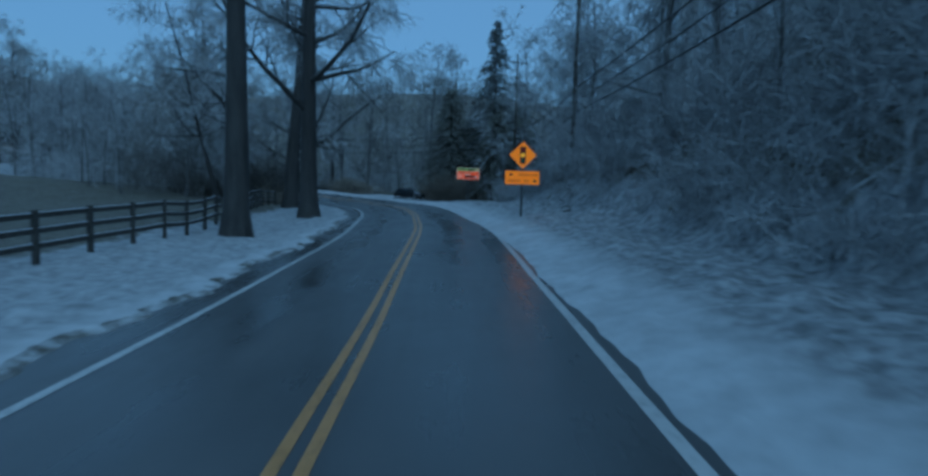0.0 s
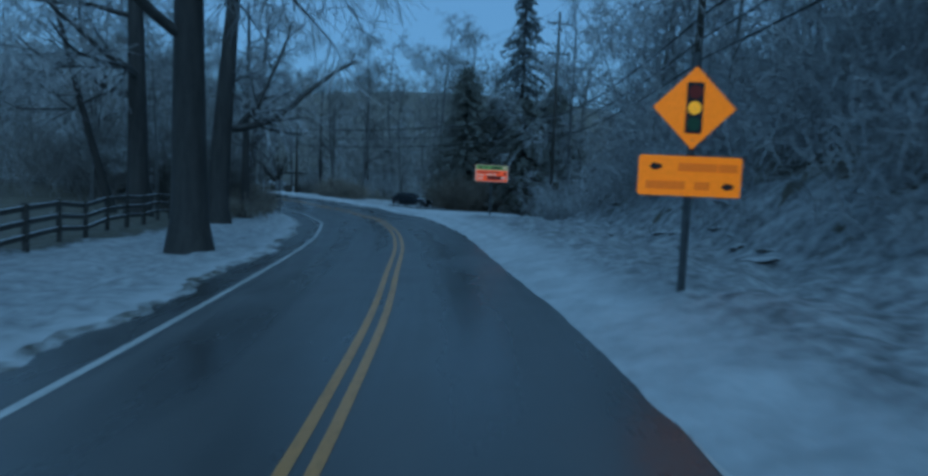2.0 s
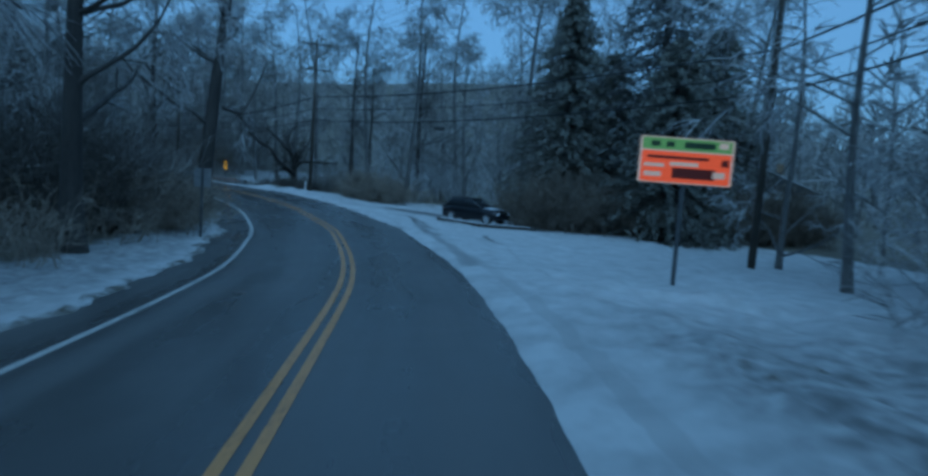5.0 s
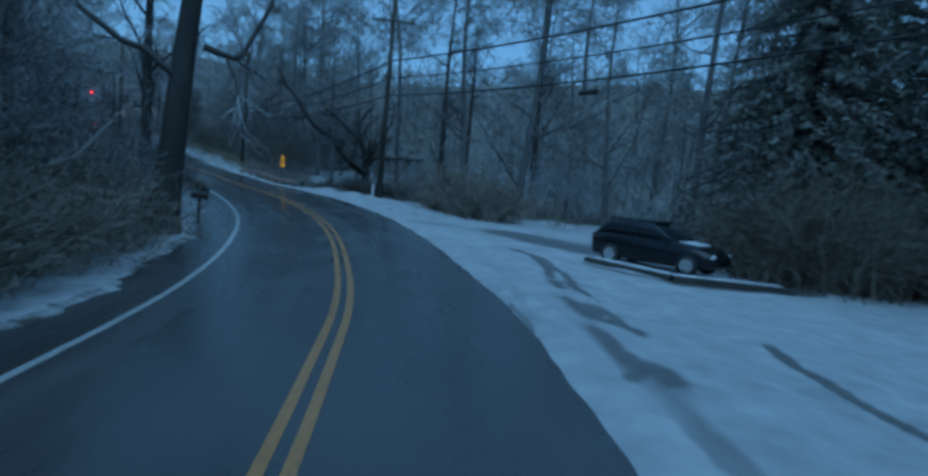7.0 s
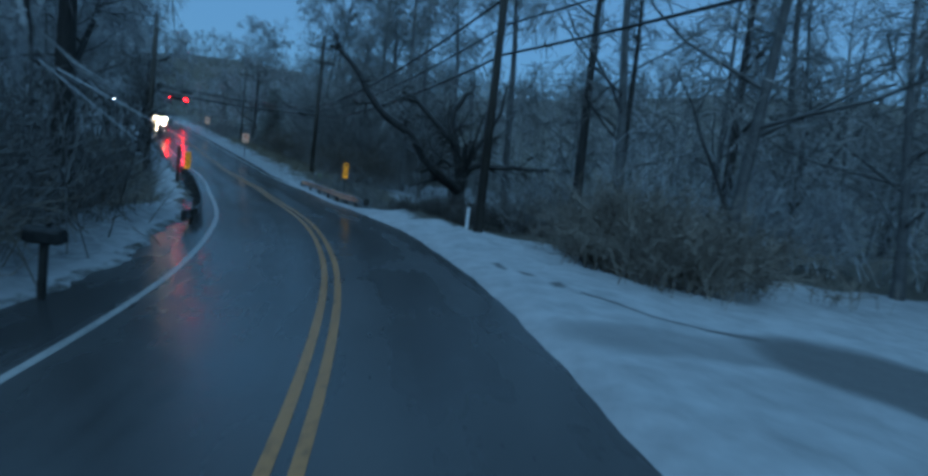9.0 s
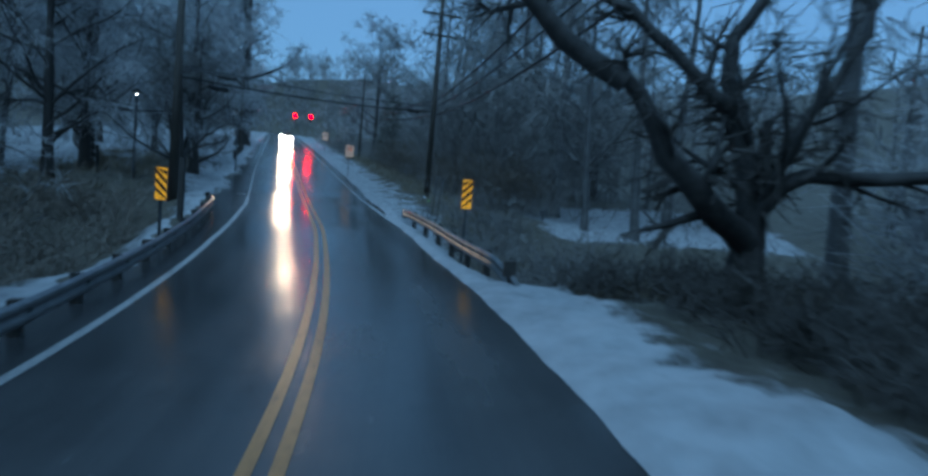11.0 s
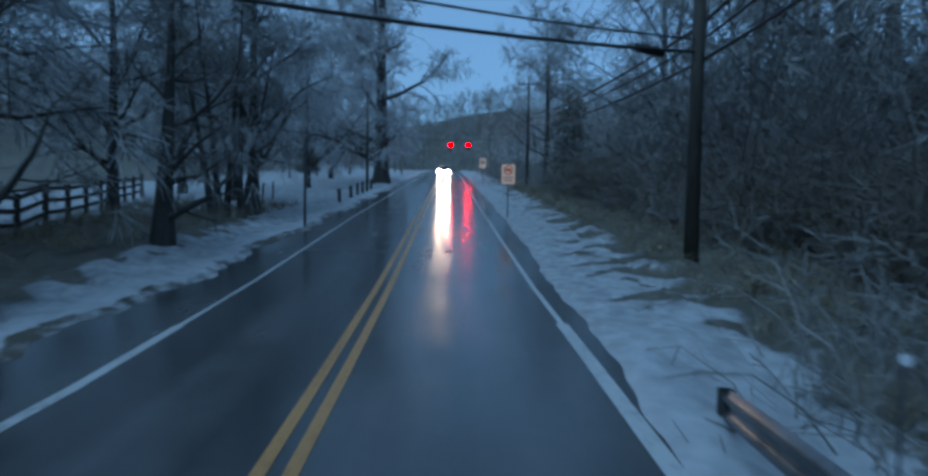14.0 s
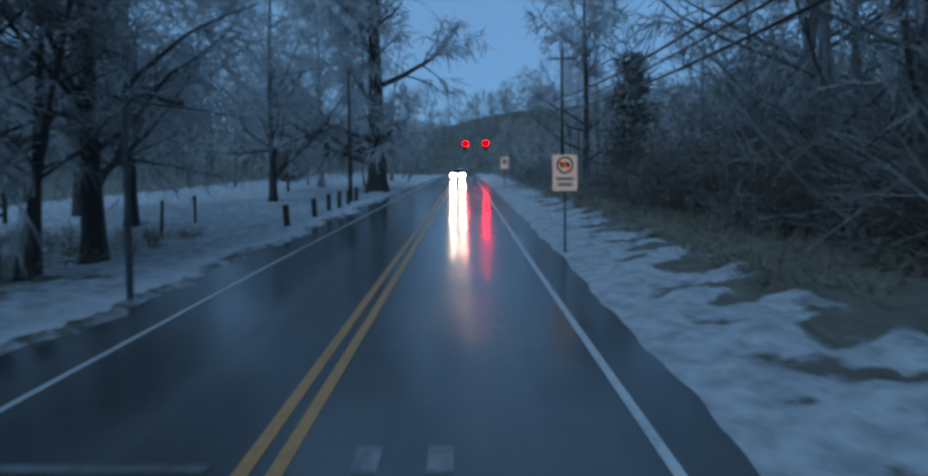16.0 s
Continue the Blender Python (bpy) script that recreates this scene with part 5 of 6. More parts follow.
stake = plain_post("lawn_stake", "thin dark stake standing in a snowy lawn", "stake", 1.05, 0.09, FENCE_WOOD, group="lawn stakes")
stand(stake, -77.3, 111.2, 20)
copy_thing(stake, pose(-74.1, 109.8, drop(-74.1, 109.8), 0, 3, 50))


def mailbox():
    root = thing("mailbox", "dark rural mailbox on a post in roadside snow", "mailbox")
    part("post", lambda bm: box(bm, (0, 0, 0.4), (0.10, 0.10, 1.15), bevel=0.008), FENCE_WOOD, root)
    part("bracket", lambda bm: box(bm, (0, 0, 0.93), (0.16, 0.5, 0.03)), FENCE_WOOD, root)

    def shell(bm):
        out = [(-0.11, 0.95), (0.11, 0.95)] + [(0.11 * math.cos(radians(a)), 1.08 + 0.11 * math.sin(radians(a))) for a in range(0, 181, 20)]
        plate(bm, out, -0.30, 0.30)
    body = part("box", shell, DARK_STEEL, root, "dark metal box")
    part("door", lambda bm: plate(bm, [(-0.1, 0.96), (0.1, 0.96), (0.1, 1.1), (0.05, 1.17), (-0.05, 1.17), (-0.1, 1.1)], -0.315, -0.302), DARK_STEEL, body)
    part("flag", lambda bm: (box(bm, (0.122, 0.05, 1.12), (0.008, 0.03, 0.2)), box(bm, (0.122, 0.02, 1.2), (0.008, 0.1, 0.06))), DARK_STEEL, body)
    return root


stand(mailbox(), -25.1, 80.8, 120)


RAIL_SINK = 0.26


# guardrails on both sides of the creek crossing
def guardrail(s0, s1, lat, side, label):
    root = thing("guardrail", label, "guardrail", "bridge guardrails")
    prof = [(0.0, 0.78), (0.045, 0.745), (0.08, 0.70), (0.045, 0.655), (0.02, 0.62), (0.02, 0.60), (0.045, 0.565), (0.08, 0.52), (0.045, 0.475), (0.0, 0.44)]
    ss = np.linspace(s0, s1, int((s1 - s0) / 0.5) + 1)
    v, n = [], len(prof)
    ends = np.minimum(ss - s0, s1 - ss)
    for thick in (0.0, 0.006):
        for s, e in zip(ss, ends):
            bow = 0.35 * (1 - min(e / 2.0, 1)) ** 2
            dip = bow * (0.0 if side < 0 else 1.8 if s < (s0 + s1) / 2 else 0.8)  # the beam runs down into the snow
            for d, h in prof:
                q = on_road(s, lat + side * (bow - d + 0.02 + thick), 0)
                v.append((q[0], q[1], q[2] + h - RAIL_SINK - dip))
    f, m = [], len(ss)
    for layer in (0, 1):
        for i in range(m - 1):
            for j in range(n - 1):
                a = (layer * m + i) * n + j
                f.append((a, a + 1, a + n + 1, a + n))
    rail = add_mesh("rail", v, f, STEEL, soft=True)
    rail.parent = root
    rail["label"] = "galvanised corrugated steel beam"
    for s in np.arange(s0 + 0.7, s1 - 1.1, 1.9):
        q = on_road(s, lat + side * 0.17, 0)
        g = drop(q[0], q[1])
        low = min(g, q[2] - 0.1) - 0.2
        turn = math.degrees(math.atan2(*(np.interp(s, RUN, RIGHT[:, k]) for k in (1, 0))))
        post = part("post", lambda bm: box(bm, (q[0], q[1], (low + q[2] + 0.76 - RAIL_SINK) / 2), (0.15, 0.15, q[2] + 0.76 - RAIL_SINK - low), (0, 0, turn), 0.008), FENCE_WOOD, root)
        b = on_road(s, lat + side * 0.06, 0)
        part("blockout", lambda bm: box(bm, (b[0], b[1], b[2] + 0.60 - RAIL_SINK), (0.14, 0.12, 0.32), (0, 0, turn), 0.006), FENCE_WOOD, post)
    for s in (s0, s1) if side < 0 else (s1,):
        q = on_road(s, lat + side * 0.33, 0)
        part("end_wing", lambda bm: bmesh.ops.create_cone(bm, cap_ends=False, segments=10, radius1=0.09, radius2=0.09, depth=0.33, matrix=pose(q[0], q[1], q[2] + (0.59 if side < 0 else 0.34) - RAIL_SINK)), DARK_STEEL, root, "curled steel end wing", True)
    return root


guardrail(105.6, 120.5, 3.75, 1, "galvanised steel guardrail on dark posts above a snow strip")
guardrail(98.5, 119.6, -3.62, -1, "galvanised steel guardrail on dark posts beside the road edge")
for (x, y, z), m in (((-43.08, 106.72, 2.57), HEAD_OFF), ((-41.49, 105.38, 2.48), SIGN_GREEN), ((-37.79, 102.77, 2.19), DULL_PALE)):
    dot = thing("rail_reflector", "small round reflector on a stalk by the guardrail", "reflector", "guardrail reflectors")
    part("stalk", lambda bm: rod(bm, (0, 0, -0.9), (0, 0, 0), 0.015, sides=6), POST_STEEL, dot)
    part("lens", lambda bm: disc(bm, (0, -0.02, 0.05), 0.042, 0.02, 12), m, dot)
    dot.matrix_basis = pose(x, y, z, 0, 0, 50)
grate = thing("twin_posts", "two pale-topped upright posts behind the guardrail", "posts")
for dx in (-0.17, 0.17):
    shaft = part("upright", lambda bm: box(bm, (dx, 0, -1.2), (0.05, 0.04, 2.6), bevel=0.006), FENCE_WOOD, grate)
    part("pale_sleeve", lambda bm: box(bm, (dx, 0, 0.62), (0.12, 0.08, 1.2), bevel=0.01), DULL_PALE, shaft)
grate.matrix_basis = pose(-40.5, 104.8, 2.74, 0, 4, 50) @ Matrix.Scale(0.6, 4)


# rock ledges in the brushy hillside
def rock_material():
    m, n, l, p = material("snow_dusted_rock")
    big, small = noise_node(n, l, 1.6), noise_node(n, l, 9.0)
    stone = ramp(n, l, small, (0.3, (0.06, 0.06, 0.062)), (0.7, (0.24, 0.235, 0.23)))
    up = n.new("ShaderNodeSeparateXYZ")
    l.new(n.new("ShaderNodeNewGeometry").outputs["Normal"], up.inputs[0])
    lying = maths(n, l, "ADD", maths(n, l, "MULTIPLY", maths(n, l, "SUBTRACT", maths(n, l, "ADD", up.outputs["Z"], big), 1.1), 5.0), 0.5, True)
    l.new(mix(n, l, lying, stone, (0.5, 0.51, 0.52)), p.inputs["Base Color"])
    p.inputs["Roughness"].default_value = 0.75
    bump(n, l, p, small, 0.7, 0.06)
    return m


ROCK = rock_material()


def rock(seed):
    root = thing("rock_outcrop", "grey rock ledge dusted with snow in hillside brush", "rock", "hillside rocks")

    def chip(bm):
        bmesh.ops.create_icosphere(bm, subdivisions=3, radius=1.0)
        for v in bm.verts:
            q = v.co * 1.3 + Vector((seed * 3.1, seed * 1.7, 0))
            v.co *= 0.75 + 0.5 * noise.noise(q) + 0.22 * abs(noise.noise(q * 2.7)) + 0.08 * noise.noise(q * 7)
            v.co.z = v.co.z * 0.55 + 0.10 * math.floor(v.co.z * 4) * 0.5
    part("ledge", chip, ROCK, root, soft=True)
    return root


rk = np.random.default_rng(77)
stones = [rock(k) for k in range(4)]
for k, (x, y, z) in enumerate(scatter(rk, 46, -4, 50, 10.2, 19, 1.8)[:24]):
    m = pose(x, y, z - 0.15, rk.uniform(-12, 12), rk.uniform(-12, 12), rk.uniform(0, 360)) @ Matrix.Diagonal((*(rk.uniform(0.28, 0.62) * np.array([1.3, 0.9, 0.7])), 1))
    if k < 4:
        stones[k].matrix_basis = m
    else:
        copy_thing(stones[k % 4], m)
for k, (x, y, z) in enumerate(scatter(rk, 90, 30, 50, 7.6, 9.6, 0.55)[:34]):  # broken stones along the top of the bank
    tagged(copy_thing(stones[k % 4], pose(x, y, z, rk.uniform(-20, 20), rk.uniform(-20, 20), rk.uniform(0, 360)) @ Matrix.Diagonal((*(rk.uniform(0.18, 0.45) * np.array([1.5, 0.9, 0.6])), 1))),
           "broken grey stone capped with snow on the bank", group="bank stones")


# post-and-rail fence
def fence(points, label):
    root = thing("fence", label, "fence")
    for k, (x, y, z) in enumerate(points):
        part("post", lambda bm: box(bm, (x, y, z + 0.55), (0.14, 0.14, 1.5), (0, 0, k * 13), 0.012), FENCE_WOOD, root)
        if k + 1 < len(points):
            x1, y1, z1 = points[k + 1]
            length, turn = math.hypot(x1 - x, y1 - y), math.degrees(math.atan2(y1 - y, x1 - x))
            for h in (0.35, 0.75, 1.15):
                tip = -math.degrees(math.atan2(z1 - z, length))
                rail = part("rail", lambda bm: box(bm, ((x + x1) / 2, (y + y1) / 2, (z + z1) / 2 + h), (length + 0.1, 0.05, 0.14), (0, tip, turn), 0.008), FENCE_WOOD, root)
                part("snow_ridge", lambda bm: box(bm, ((x + x1) / 2, (y + y1) / 2, (z + z1) / 2 + h + 0.08), (length * 0.9, 0.04, 0.02), (0, tip, turn), 0.006), SNOW, rail)
    return root


line = [(float(np.interp(y, [2, 14, 21, 26, 35, 42, 47, 51, 55], [-11.3, -11.1, -11.0, -11.5, -13.2, -15.2, -16.4, -17.4, -17.6])), y) for y in np.arange(2.0, 56.0, 2.2)]
fence([(x, y, drop(x, y)) for x, y in line], "dark three-rail wooden fence along a snowy verge")


field = [(x, y, drop(x, y)) for x, y in zip(np.linspace(-58.0, -82.0, 11), np.linspace(99.0, 104.6, 11))]
fence([tuple(q) for q in field], "dark three-rail wooden fence behind lawn trees")


# utility poles and their wires
def utility_pole(label, high, arms, radius=0.17, lamp=False):
    root = thing("utility_pole", label, "utility pole", "utility poles")
    part("shaft", lambda bm: rod(bm, (0, 0, -0.5), (0, 0, high), radius, radius * 0.62, 14), POLE_WOOD, root, soft=True)
    for z, wide in arms:
        arm = part("crossarm", lambda bm: box(bm, (0, -radius, z), (wide, 0.1, 0.12), bevel=0.01), POLE_WOOD, root)
        for x in (-wide * 0.46, -wide * 0.22, wide * 0.22, wide * 0.46):
            part("insulator", lambda bm: (rod(bm, (x, -radius, z + 0.05), (x, -radius, z + 0.16), 0.02, sides=8), rod(bm, (x, -radius, z + 0.14), (x, -radius, z + 0.24), 0.05, 0.035, 10)), DARK_STEEL, arm)
        for sx in (-1, 1):
            part("brace", lambda bm: rod(bm, (sx * wide * 0.3, -radius, z), (0, -radius * 0.9, z - 0.6), 0.018, sides=6), DARK_STEEL, arm)
    return root


def at_pole(x, y, base, turn, ob):
    ob.matrix_basis = pose(x, y, base, 0, 0, turn)
    return ob


at_pole(7.4, 41.9, drop(7.4, 41.9), 5, utility_pole("tall dark wooden utility pole among hillside trees", 14.5, ((13.6, 2.2),)))
at_pole(5.8, 72.4, drop(5.8, 72.4), 12, utility_pole("tall dark wooden utility pole with crossarms above the driveway", 18.2, ((17.2, 2.4), (14.6, 2.0))))
at_pole(-23.85, 93.9, 1.0, 25, utility_pole("tall dark wooden utility pole with two crossarms at the bend", 13.0, ((12.6, 2.5), (10.5, 2.5))))
at_pole(-50.4, 114.2, drop(-50.4, 114.2), 55, utility_pole("thick dark wooden utility pole in roadside brush", 11.6, ((10.6, 2.3), (9.4, 2.1)), 0.18))
at_pole(-84.1, 120.1, drop(-84.1, 120.1), 60, utility_pole("slim dark utility pole on a snowy lawn", 7.5, (), 0.12))
at_pole(-85.3, 136.7, drop(-85.3, 136.7), 60, utility_pole("dark utility pole beyond the roadside brush", 10.4, ((9.6, 2.0),), 0.15))
at_pole(-30.2, 143.1, drop(-30.2, 143.1), 60, utility_pole("distant dark utility pole with a crossarm", 15.0, ((14.2, 2.4),), 0.16))
lamp_pole = at_pole(-51.0, 99.7, drop(-51.0, 99.7), 52, utility_pole("dark wooden pole carrying an unlit street lamp arm", 10.0, (), 0.2))
arm = part("lamp_arm", lambda bm: (rod(bm, (0, -0.1, 5.25), (0.5, -0.2, 5.50), 0.035, sides=8), rod(bm, (0.5, -0.2, 5.50), (1.7, -0.3, 5.40), 0.035, sides=8)), DARK_STEEL, lamp_pole)
part("lamp_head", lambda bm: box(bm, (2.0, -0.32, 5.35), (0.75, 0.3, 0.18), (0, 4, 0), 0.05), DARK_STEEL, arm)
part("photocell", lambda bm: rod(bm, (2.0, -0.32, 5.43), (2.0, -0.32, 5.53), 0.05, sides=10), DARK_STEEL, arm)
part("meter_ring", lambda bm: disc(bm, (0.42, -0.28, 5.50), 0.17, 0.12, 16), DARK_STEEL, lamp_pole)


def hook_lamp(label, high):
    root = thing("hook_lamp", label, "lamp post", "lawn lamp posts")
    part("pole", lambda bm: rod(bm, (0, 0, -0.3), (0, 0, high), 0.055, 0.045, 10), POST_STEEL, root)
    bend = [(0.0, high), (0.06, high + 0.14), (0.2, high + 0.24), (0.42, high + 0.27), (0.62, high + 0.22)]
    part("arm", lambda bm: [rod(bm, (a[0], 0, a[1]), (b[0], 0, b[1]), 0.04, sides=8) for a, b in zip(bend, bend[1:])], POST_STEEL, root)
    part("head", lambda bm: box(bm, (0.75, 0, high + 0.16), (0.4, 0.18, 0.1), (0, 14, 0), 0.03), DARK_STEEL, root)
    return root


stand(hook_lamp("thin dark post with bent lamp arm on snowy lawn", 3.05), -62.8, 108.6, 60)


def wires(name, ends, radius, sag, label):
    curve = bpy.data.curves.new(name, "CURVE")
    curve.dimensions, curve.bevel_depth, curve.bevel_resolution = "3D", radius, 1
    spline = curve.splines.new("POLY")
    pts = []
    for a, b in zip(ends, ends[1:]):
        for k in range(13):
            f = k / 12
            pts.append((*(a[i] + (b[i] - a[i]) * f for i in range(2)), a[2] + (b[2] - a[2]) * f - 4 * sag * f * (1 - f), 1))
    spline.points.add(len(pts) - 1)
    for p, q in zip(spline.points, pts):
        p.co = q
    curve.materials.append(CABLE)
    return tagged(new(name, curve), label, "cable", "overhead wires")


ROW = [(7.4, -20.0, 17.0), (7.4, 41.9, 16.0), (5.8, 72.4, 18.0), (-23.85, 93.9, 13.7), (-50.96, 114.73, 12.13), (-85.70, 136.59, 14.94), (-132.51, 165.09, 18.36)]
for off in (-1.1, -0.5, 0.55, 1.15):
    wires("power_wire", [(x + off * 0.75, y + off * 0.6, z) for x, y, z in ROW], 0.012, 0.7, "thin black overhead power wire between poles")
for z1, z2, z3, z6, r in ((9.5, 9.4, 9.3, 8.3, 0.045), (8.6, 8.4, 8.3, 7.9, 0.03), (7.8, 7.6, 7.3, 7.4, 0.04)):
    heights = (z1, z1, z2, z3, z6, z6 + 4.5, z6 + 10)
    wires("telephone_cable", [(x + 0.2, y, z) for (x, y, _), z in zip(ROW, heights)], r, 0.6, "thick black overhead cable sagging between poles")
for z0, z1, r in ((6.7, 7.5, 0.04), (7.2, 7.8, 0.025)):
    wires("crossing_wire", [(-51.0, 99.7, z0), (-50.4, 114.2, z1)], r, 0.2, "thick black cable crossing over the road between poles")
for x, y, z, turn in ((-50.60, 112.73, 7.35, 90), (-50.95, 101.43, 6.50, 90), (-10.9, 84.5, 6.36, -36)):
    pod = thing("cable_closure", "dark cylindrical splice case hanging on an overhead cable", "cable closure", "overhead wires")
    part("case", lambda bm: rod(bm, (-0.42, 0, 0), (0.42, 0, 0), 0.10, sides=12), CABLE, pod, soft=False)
    part("strap", lambda bm: (rod(bm, (-0.25, 0, 0), (-0.25, 0, 0.16), 0.012, sides=6), rod(bm, (0.25, 0, 0), (0.25, 0, 0.16), 0.012, sides=6)), DARK_STEEL, pod)
    pod.matrix_basis = pose(x, y, z, 0, 0, turn)


# vehicles
def car(label, paint, long=4.6, high=1.62, lamps=None, tails=None):
    """A car that faces its +x; body lofted from side and plan lines."""
    root = thing("car", label, "car")
    L, w = long / 2, 0.9

    def loft(bm, rows):
        rings = []
        for x, half, z0, z1, top in rows:
            ring = [(x, -half * 0.94, z0), (x, -half, (z0 + z1) / 2), (x, -half * 0.97, z1 * 0.97), (x, -half * top, z1), (x, half * top, z1), (x, half * 0.97, z1 * 0.97), (x, half, (z0 + z1) / 2), (x, half * 0.94, z0)]
            rings.append([bm.verts.new(v) for v in ring])
        for a, b in zip(rings, rings[1:]):
            for i in range(8):
                bm.faces.new((a[i], a[(i + 1) % 8], b[(i + 1) % 8], b[i]))
        bm.faces.new(rings[0][::-1]), bm.faces.new(rings[-1])
        bmesh.ops.recalc_face_normals(bm, faces=bm.faces)
    body = part("body", lambda bm: loft(bm, [(-L, w * 0.86, 0.42, 0.86, 0.8), (-L + 0.12, w * 0.96, 0.28, 1.0, 0.86), (-L * 0.5, w, 0.24, 1.02, 0.9), (0, w, 0.22, 1.0, 0.9),
                                               (L * 0.42, w, 0.24, 0.98, 0.88), (L * 0.8, w * 0.97, 0.26, 0.88, 0.84), (L - 0.08, w * 0.88, 0.3, 0.76, 0.8), (L, w * 0.78, 0.4, 0.66, 0.8)]), paint, root, soft=True)
    cabin = part("cabin", lambda bm: loft(bm, [(-L + 0.15, w * 0.84, 0.95, 1.06, 0.9), (-L * 0.72, w * 0.80, 0.95, high - 0.06, 0.86), (-L * 0.3, w * 0.80, 0.95, high, 0.86),
                                                 (L * 0.02, w * 0.80, 0.95, high - 0.03, 0.86), (L * 0.38, w * 0.86, 0.95, 1.0, 0.9)]), GLASS, root, "dark glass cabin", True)
    part("roof", lambda bm: box(bm, (-L * 0.34, 0, high + 0.005), (L * 0.82, w * 1.36, 0.05), bevel=0.02), paint, cabin)
    for x in (-L * 0.72, -L * 0.2):
        for sy in (-1, 1):
            part("pillar", lambda bm: rod(bm, (x - 0.06, sy * w * 0.82, 0.96), (x + 0.05, sy * w * 0.72, high - 0.02), 0.035, sides=6), paint, cabin)
    for sx in (-0.62, 0.64):
        for sy in (-1, 1):
            wheel = part("wheel", lambda bm: disc(bm, (sx * L, sy * (w - 0.1), 0.33), 0.33, 0.22, 24), RUBBER, root, "black tyre", True)
            part("rim", lambda bm: disc(bm, (sx * L, sy * (w + 0.012), 0.33), 0.21, 0.02, 16), lamps and DARK_STEEL or CHROME, wheel)
    for sy in (-1, 1):
        # lit lenses are oversized, their shape standing in for headlight bloom
        part("headlight", lambda bm: bmesh.ops.create_uvsphere(bm, u_segments=12, v_segments=8, radius=0.28 if lamps else 0.13, matrix=pose(L - 0.07, sy * w * 0.68, 0.66) @ Matrix.Diagonal((0.5, 1.25, 0.7, 1))), lamps or HEAD_OFF, body)
        part("tail_light", lambda bm: box(bm, (-L + 0.01, sy * w * 0.72, 0.84), (0.06, 0.2, 0.2), bevel=0.02), tails or plain("red_lamp_glass", (0.25, 0.01, 0.01), 0.15), body)
        part("mirror", lambda bm: box(bm, (L * 0.3, sy * (w + 0.09), 1.03), (0.1, 0.18, 0.13), bevel=0.03), paint, body)
    part("bumper", lambda bm: box(bm, (L - 0.02, 0, 0.42), (0.12, w * 1.5, 0.16), bevel=0.04), paint, body)
    part("number_plate", lambda bm: box(bm, (-L - 0.005, 0, 0.66), (0.02, 0.32, 0.16)), WHITE_PLASTIC, body)
    return root


parked = car("parked dark car with a snow-dusted bonnet on a driveway", CAR_DARK, 4.15, 1.52)
parked.matrix_basis = pose(-7.75, 82.35, drop(-7.75, 82.35) + 0.03, 0, 0, -25)
part("snow_patch", lambda bm: box(bm, (1.15, 0.1, 0.965), (0.6, 1.1, 0.03), (0, 6, 0), 0.012), SNOW, parked, "thin snow on the bonnet")


def timber_edging(a, b, label):
    """A low dark timber along the drive with snow lying behind it."""
    root = thing("timber_edging", label, "edging", "driveway edging")
    (ax, ay), (bx, by) = a, b
    long, turn = math.hypot(bx - ax, by - ay), math.degrees(math.atan2(by - ay, bx - ax))
    part("timber", lambda bm: box(bm, (long / 2, 0, 0.02), (long, 0.2, 0.3), bevel=0.02), FENCE_WOOD, root)
    part("snow_cap", lambda bm: box(bm, (long / 2, 0.36, 0.15), (long * 0.9, 0.42, 0.07), bevel=0.03), SNOW, root, "snow lying along the timber")
    root.matrix_basis = pose(ax, ay, drop(ax, ay), 0, -math.degrees(math.atan2(drop(bx, by) - drop(ax, ay), long)), turn)
    return root


timber_edging((-9.9, 80.7), (-7.35, 79.9), "low dark timber edging capped with snow beside a parked car")
timber_edging((-7.3, 79.9), (-3.9, 81.3), "low dark timber edging below a parked car")


def on_lane(ob, s, lat, turn):
    q = on_road(s, lat)
    rx, ry = (np.interp(s, RUN, RIGHT[:, k]) for k in range(2))
    slope = (np.interp(s + 2, RUN, MID[:, 2]) - np.interp(s - 2, RUN, MID[:, 2])) / 4
    ob.matrix_basis = pose(*q, 0, math.degrees(math.atan(slope)), math.degrees(math.atan2(ry, rx)) + turn)
    return ob


far_s, far_lat, _ = (float(v[0]) for v in locate(*ONCOMING))
for s, lat in ((far_s + 2.3, far_lat), (far_s + 13, far_lat - 0.2)):
    oncoming = on_lane(car("oncoming car with bright headlights on the wet road", CAR_GREY, 4.6, 1.5, HEAD_ON), s, lat, -90)
    for sy in (-1, 1):
        beam = new("headlight_beam", bpy.data.lights.new("headlight_beam", "SPOT"))
        beam.data.energy, beam.data.color, beam.data.spot_size, beam.data.spot_blend, beam.data.shadow_soft_size = BEAM, (1.0, 0.80, 0.55), radians(5.4), 0.2, 0.13
        beam.parent = oncoming
        beam.matrix_basis = look((2.45, sy * 0.61, 0.70), (12.45, sy * 0.61, 0.62))


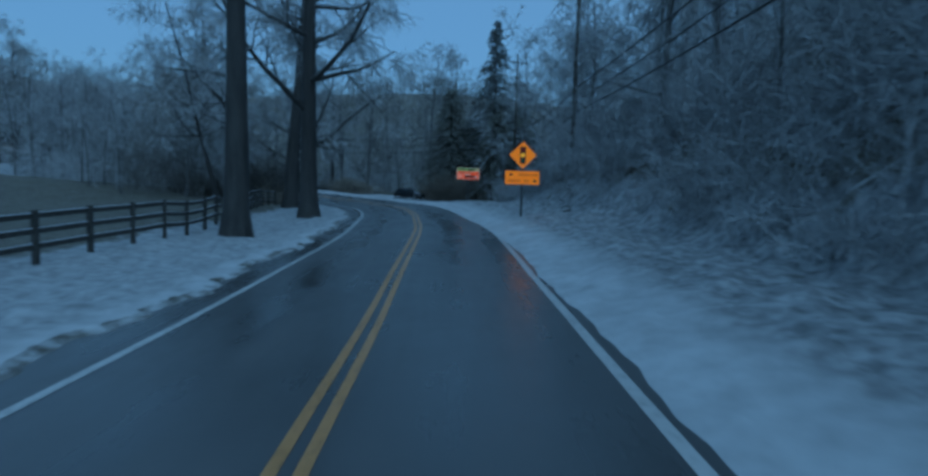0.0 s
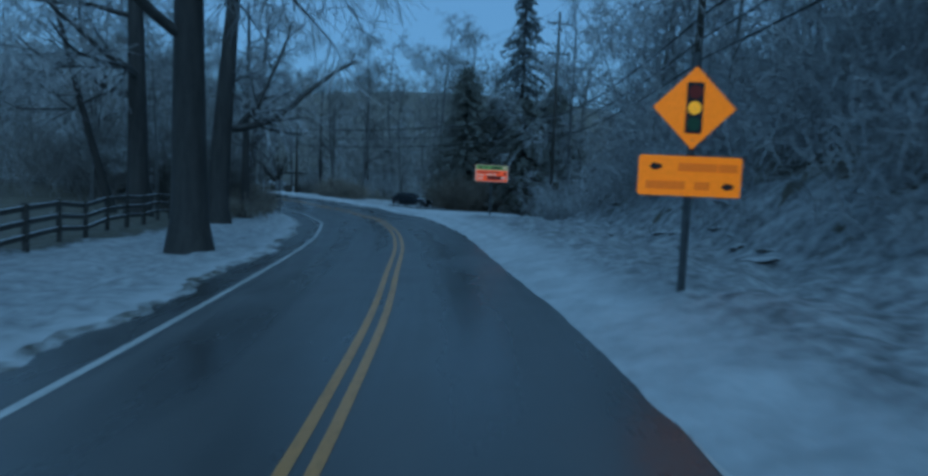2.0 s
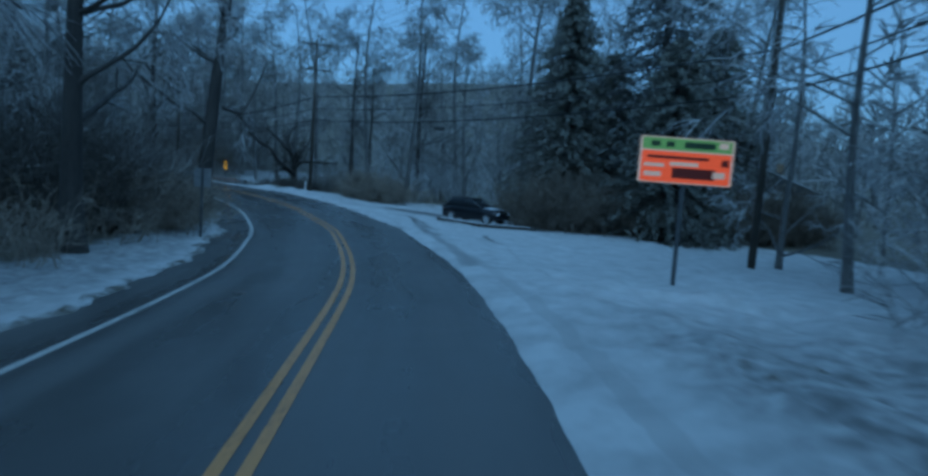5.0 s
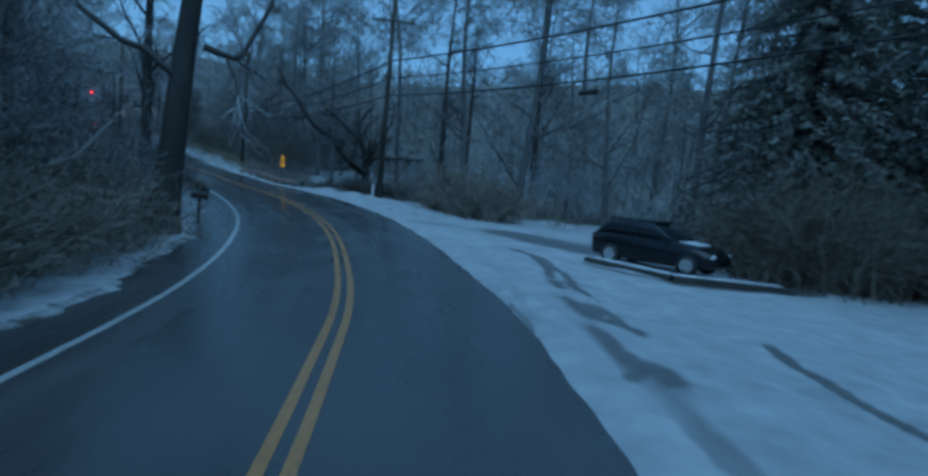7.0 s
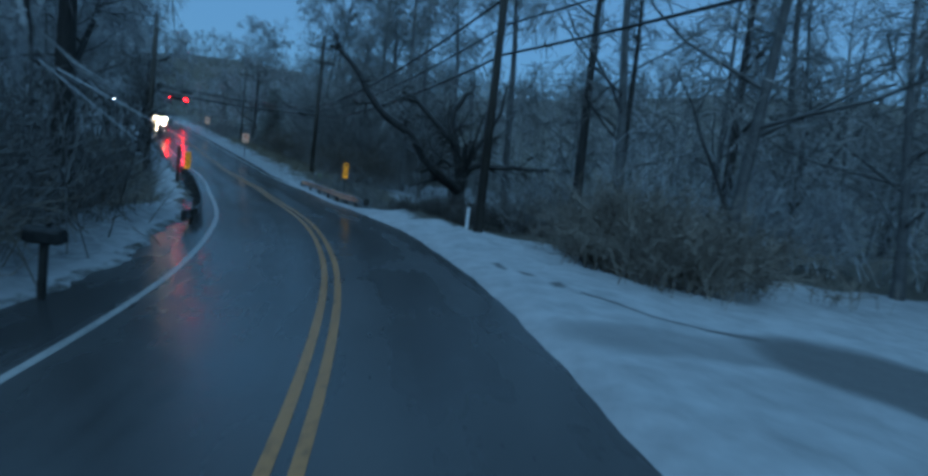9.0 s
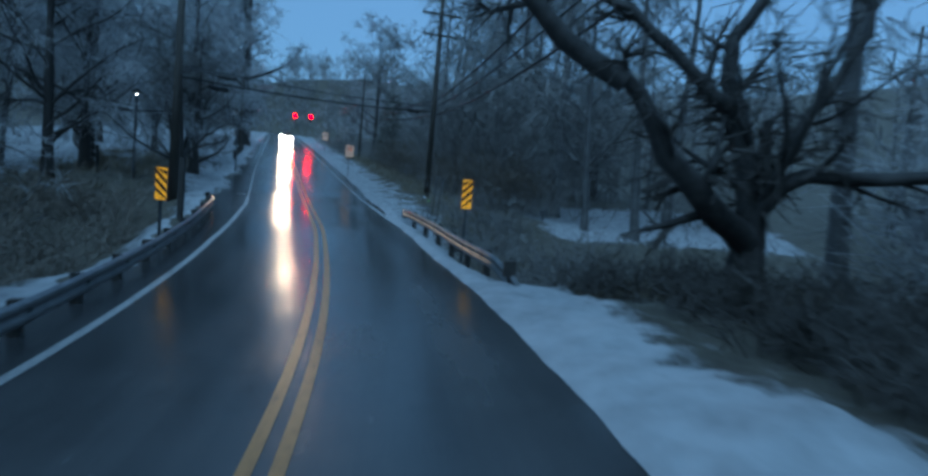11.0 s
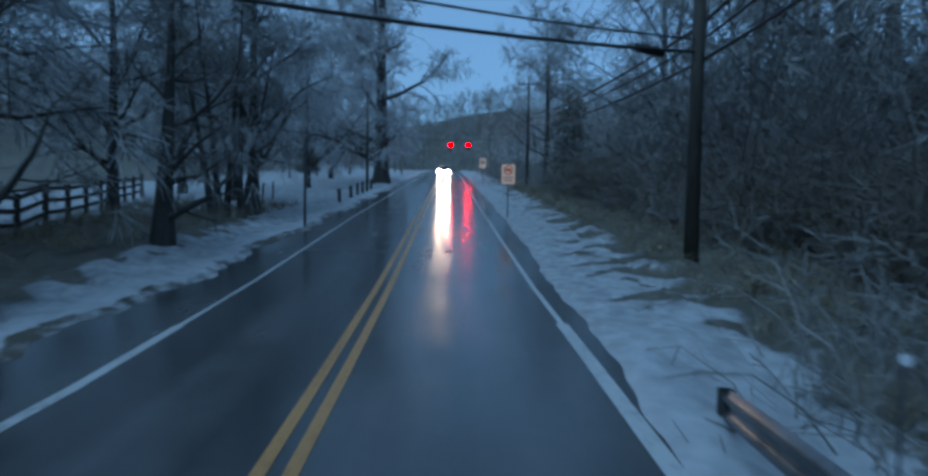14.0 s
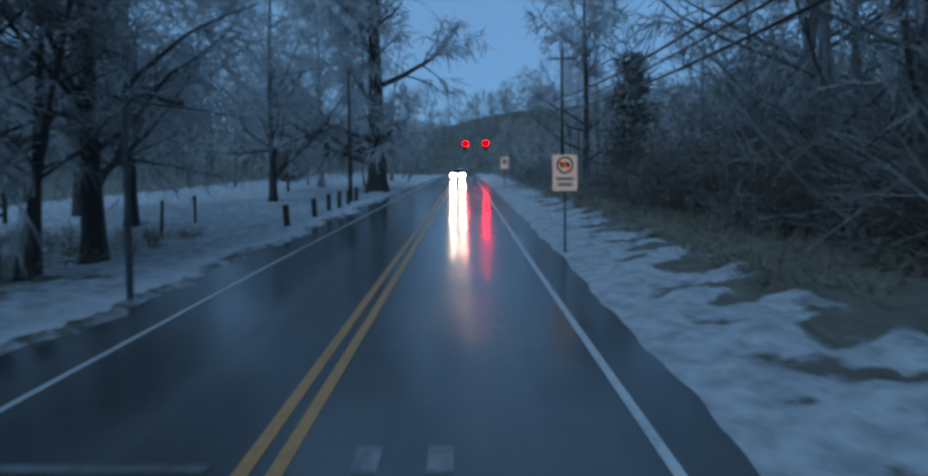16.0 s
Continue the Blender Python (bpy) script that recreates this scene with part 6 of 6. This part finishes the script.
def signal_head(label):
    root = thing("traffic_signal", label, "traffic light", "junction signals")
    part("housing", lambda bm: box(bm, (0, 0, 0), (0.36, 0.26, 1.06), bevel=0.04), SIGNAL_BODY, root)
    for z, m in ((0.34, RED_ON), (0, LENS_OFF), (-0.34, LENS_OFF)):
        # the red lens is drawn wider to imitate its halo
        part("lens", lambda bm: disc(bm, (0, -0.135, z), 0.155 if m is LENS_OFF else 0.2, 0.02, 20), m, root)

        def visor(bm):
            bmesh.ops.create_cone(bm, cap_ends=False, segments=20, radius1=0.16, radius2=0.155, depth=0.2, matrix=pose(0, -0.23, z, 90))
        part("visor", visor, SIGNAL_BODY, root)
    part("hanger", lambda bm: rod(bm, (0, 0, 0.5), (0, 0, 1.0), 0.03, sides=8), DARK_STEEL, root)
    return root


for x, y, z in ((-115.5, 149.55, 13.06), (-116.9, 147.3, 13.0)):
    signal_head("traffic signal hanging over the road showing red").matrix_basis = pose(x, y, z, 0, 0, 60)
wires("span_wire", [(-120.7, 141.2, 14.3), (-112.4, 154.6, 14.4)], 0.02, 0.25, "steel span wire carrying traffic signals over the road")
for x, y in ((-120.7, 141.2), (-112.4, 154.6)):
    mast = thing("signal_pole", "steel signal pole beside the junction", "signal pole", "junction signals")
    g = drop(x, y)
    part("shaft", lambda bm: rod(bm, (0, 0, -0.3), (0, 0, 14.5 - g), 0.13, 0.10, 12), STEEL, mast)
    part("cap", lambda bm: rod(bm, (0, 0, 14.5 - g), (0, 0, 14.6 - g), 0.12, 0.05, 12), STEEL, mast)
    mast.matrix_basis = pose(x, y, g)


def yard_lamp(x, y, z, bulb, label):
    root = thing("yard_lamp", label, "lamp", "distant lamps")
    g = drop(x, y)
    part("pole", lambda bm: rod(bm, (0, 0, -0.3), (0, 0, z - g), 0.07, 0.05, 8), POST_STEEL, root)
    part("hood", lambda bm: rod(bm, (0, 0, z - g + 0.12), (0, 0, z - g + 0.3), 0.28, 0.08, 12), DARK_STEEL, root)
    part("bulb", lambda bm: bmesh.ops.create_uvsphere(bm, u_segments=10, v_segments=8, radius=0.05, matrix=pose(0, 0, z - g)), bulb, root)
    root.matrix_basis = pose(x, y, g)


yard_lamp(-54.0, 83.4, 4.0, BULB_RED, "small red lamp on a pole across the field")
yard_lamp(-54.5, 99.4, 6.0, BULB_WHITE, "small white yard lamp on a pole across the field")


# house behind the hedge
def house():
    root = thing("house", "low pale house with a snow-covered roof behind evergreens", "house")
    part("wall", lambda bm: box(bm, (0, 0, 1.5), (11, 7, 3.4), bevel=0.02), HOUSE_WALL, root)
    roof = part("roof", lambda bm: plate(bm, [(-6.0, 3.1), (6.0, 3.1), (6.0, 3.25), (0.0, 5.7), (-6.0, 3.25)], -4.2, 4.2), DARK_STEEL, root, "dark roof")
    for sx in (-1, 1):
        part("roof_snow", lambda bm: plate(bm, [(sx * 5.9, 3.27), (sx * 5.9, 3.37), (sx * 0.2, 5.74), (sx * 0.2, 5.64)], -4.1, 4.1), SNOW, roof, "snow lying on the roof")
    for x in (-3.6, 0.4, 3.6):
        frame_ob = part("window", lambda bm: box(bm, (x, -3.53, 1.7), (1.2, 0.08, 1.3), bevel=0.02), WHITE_PLASTIC, root)
        part("pane", lambda bm: box(bm, (x, -3.575, 1.7), (1.0, 0.02, 1.1)), WINDOW, frame_ob)
    part("door", lambda bm: box(bm, (-1.6, -3.53, 1.0), (0.95, 0.08, 2.1), bevel=0.02), DARK_STEEL, root)
    porch = part("porch_roof", lambda bm: box(bm, (0, -5.4, 2.55), (6.0, 3.6, 0.14), (4, 0, 0), 0.03), DARK_STEEL, root)
    part("porch_snow", lambda bm: box(bm, (0, -5.4, 2.66), (5.9, 3.5, 0.1), (4, 0, 0), 0.04), SNOW, porch, "snow on the porch roof")
    for x in (-2.7, 0, 2.7):
        part("porch_post", lambda bm: box(bm, (x, -7.0, 1.15), (0.14, 0.14, 2.6), bevel=0.01), WHITE_PLASTIC, root)
    part("chimney", lambda bm: box(bm, (2.6, 1.0, 5.3), (0.7, 0.7, 2.0), bevel=0.02), RUST, roof)
    return root


stand(house(), HOUSE[0], HOUSE[1], -14)
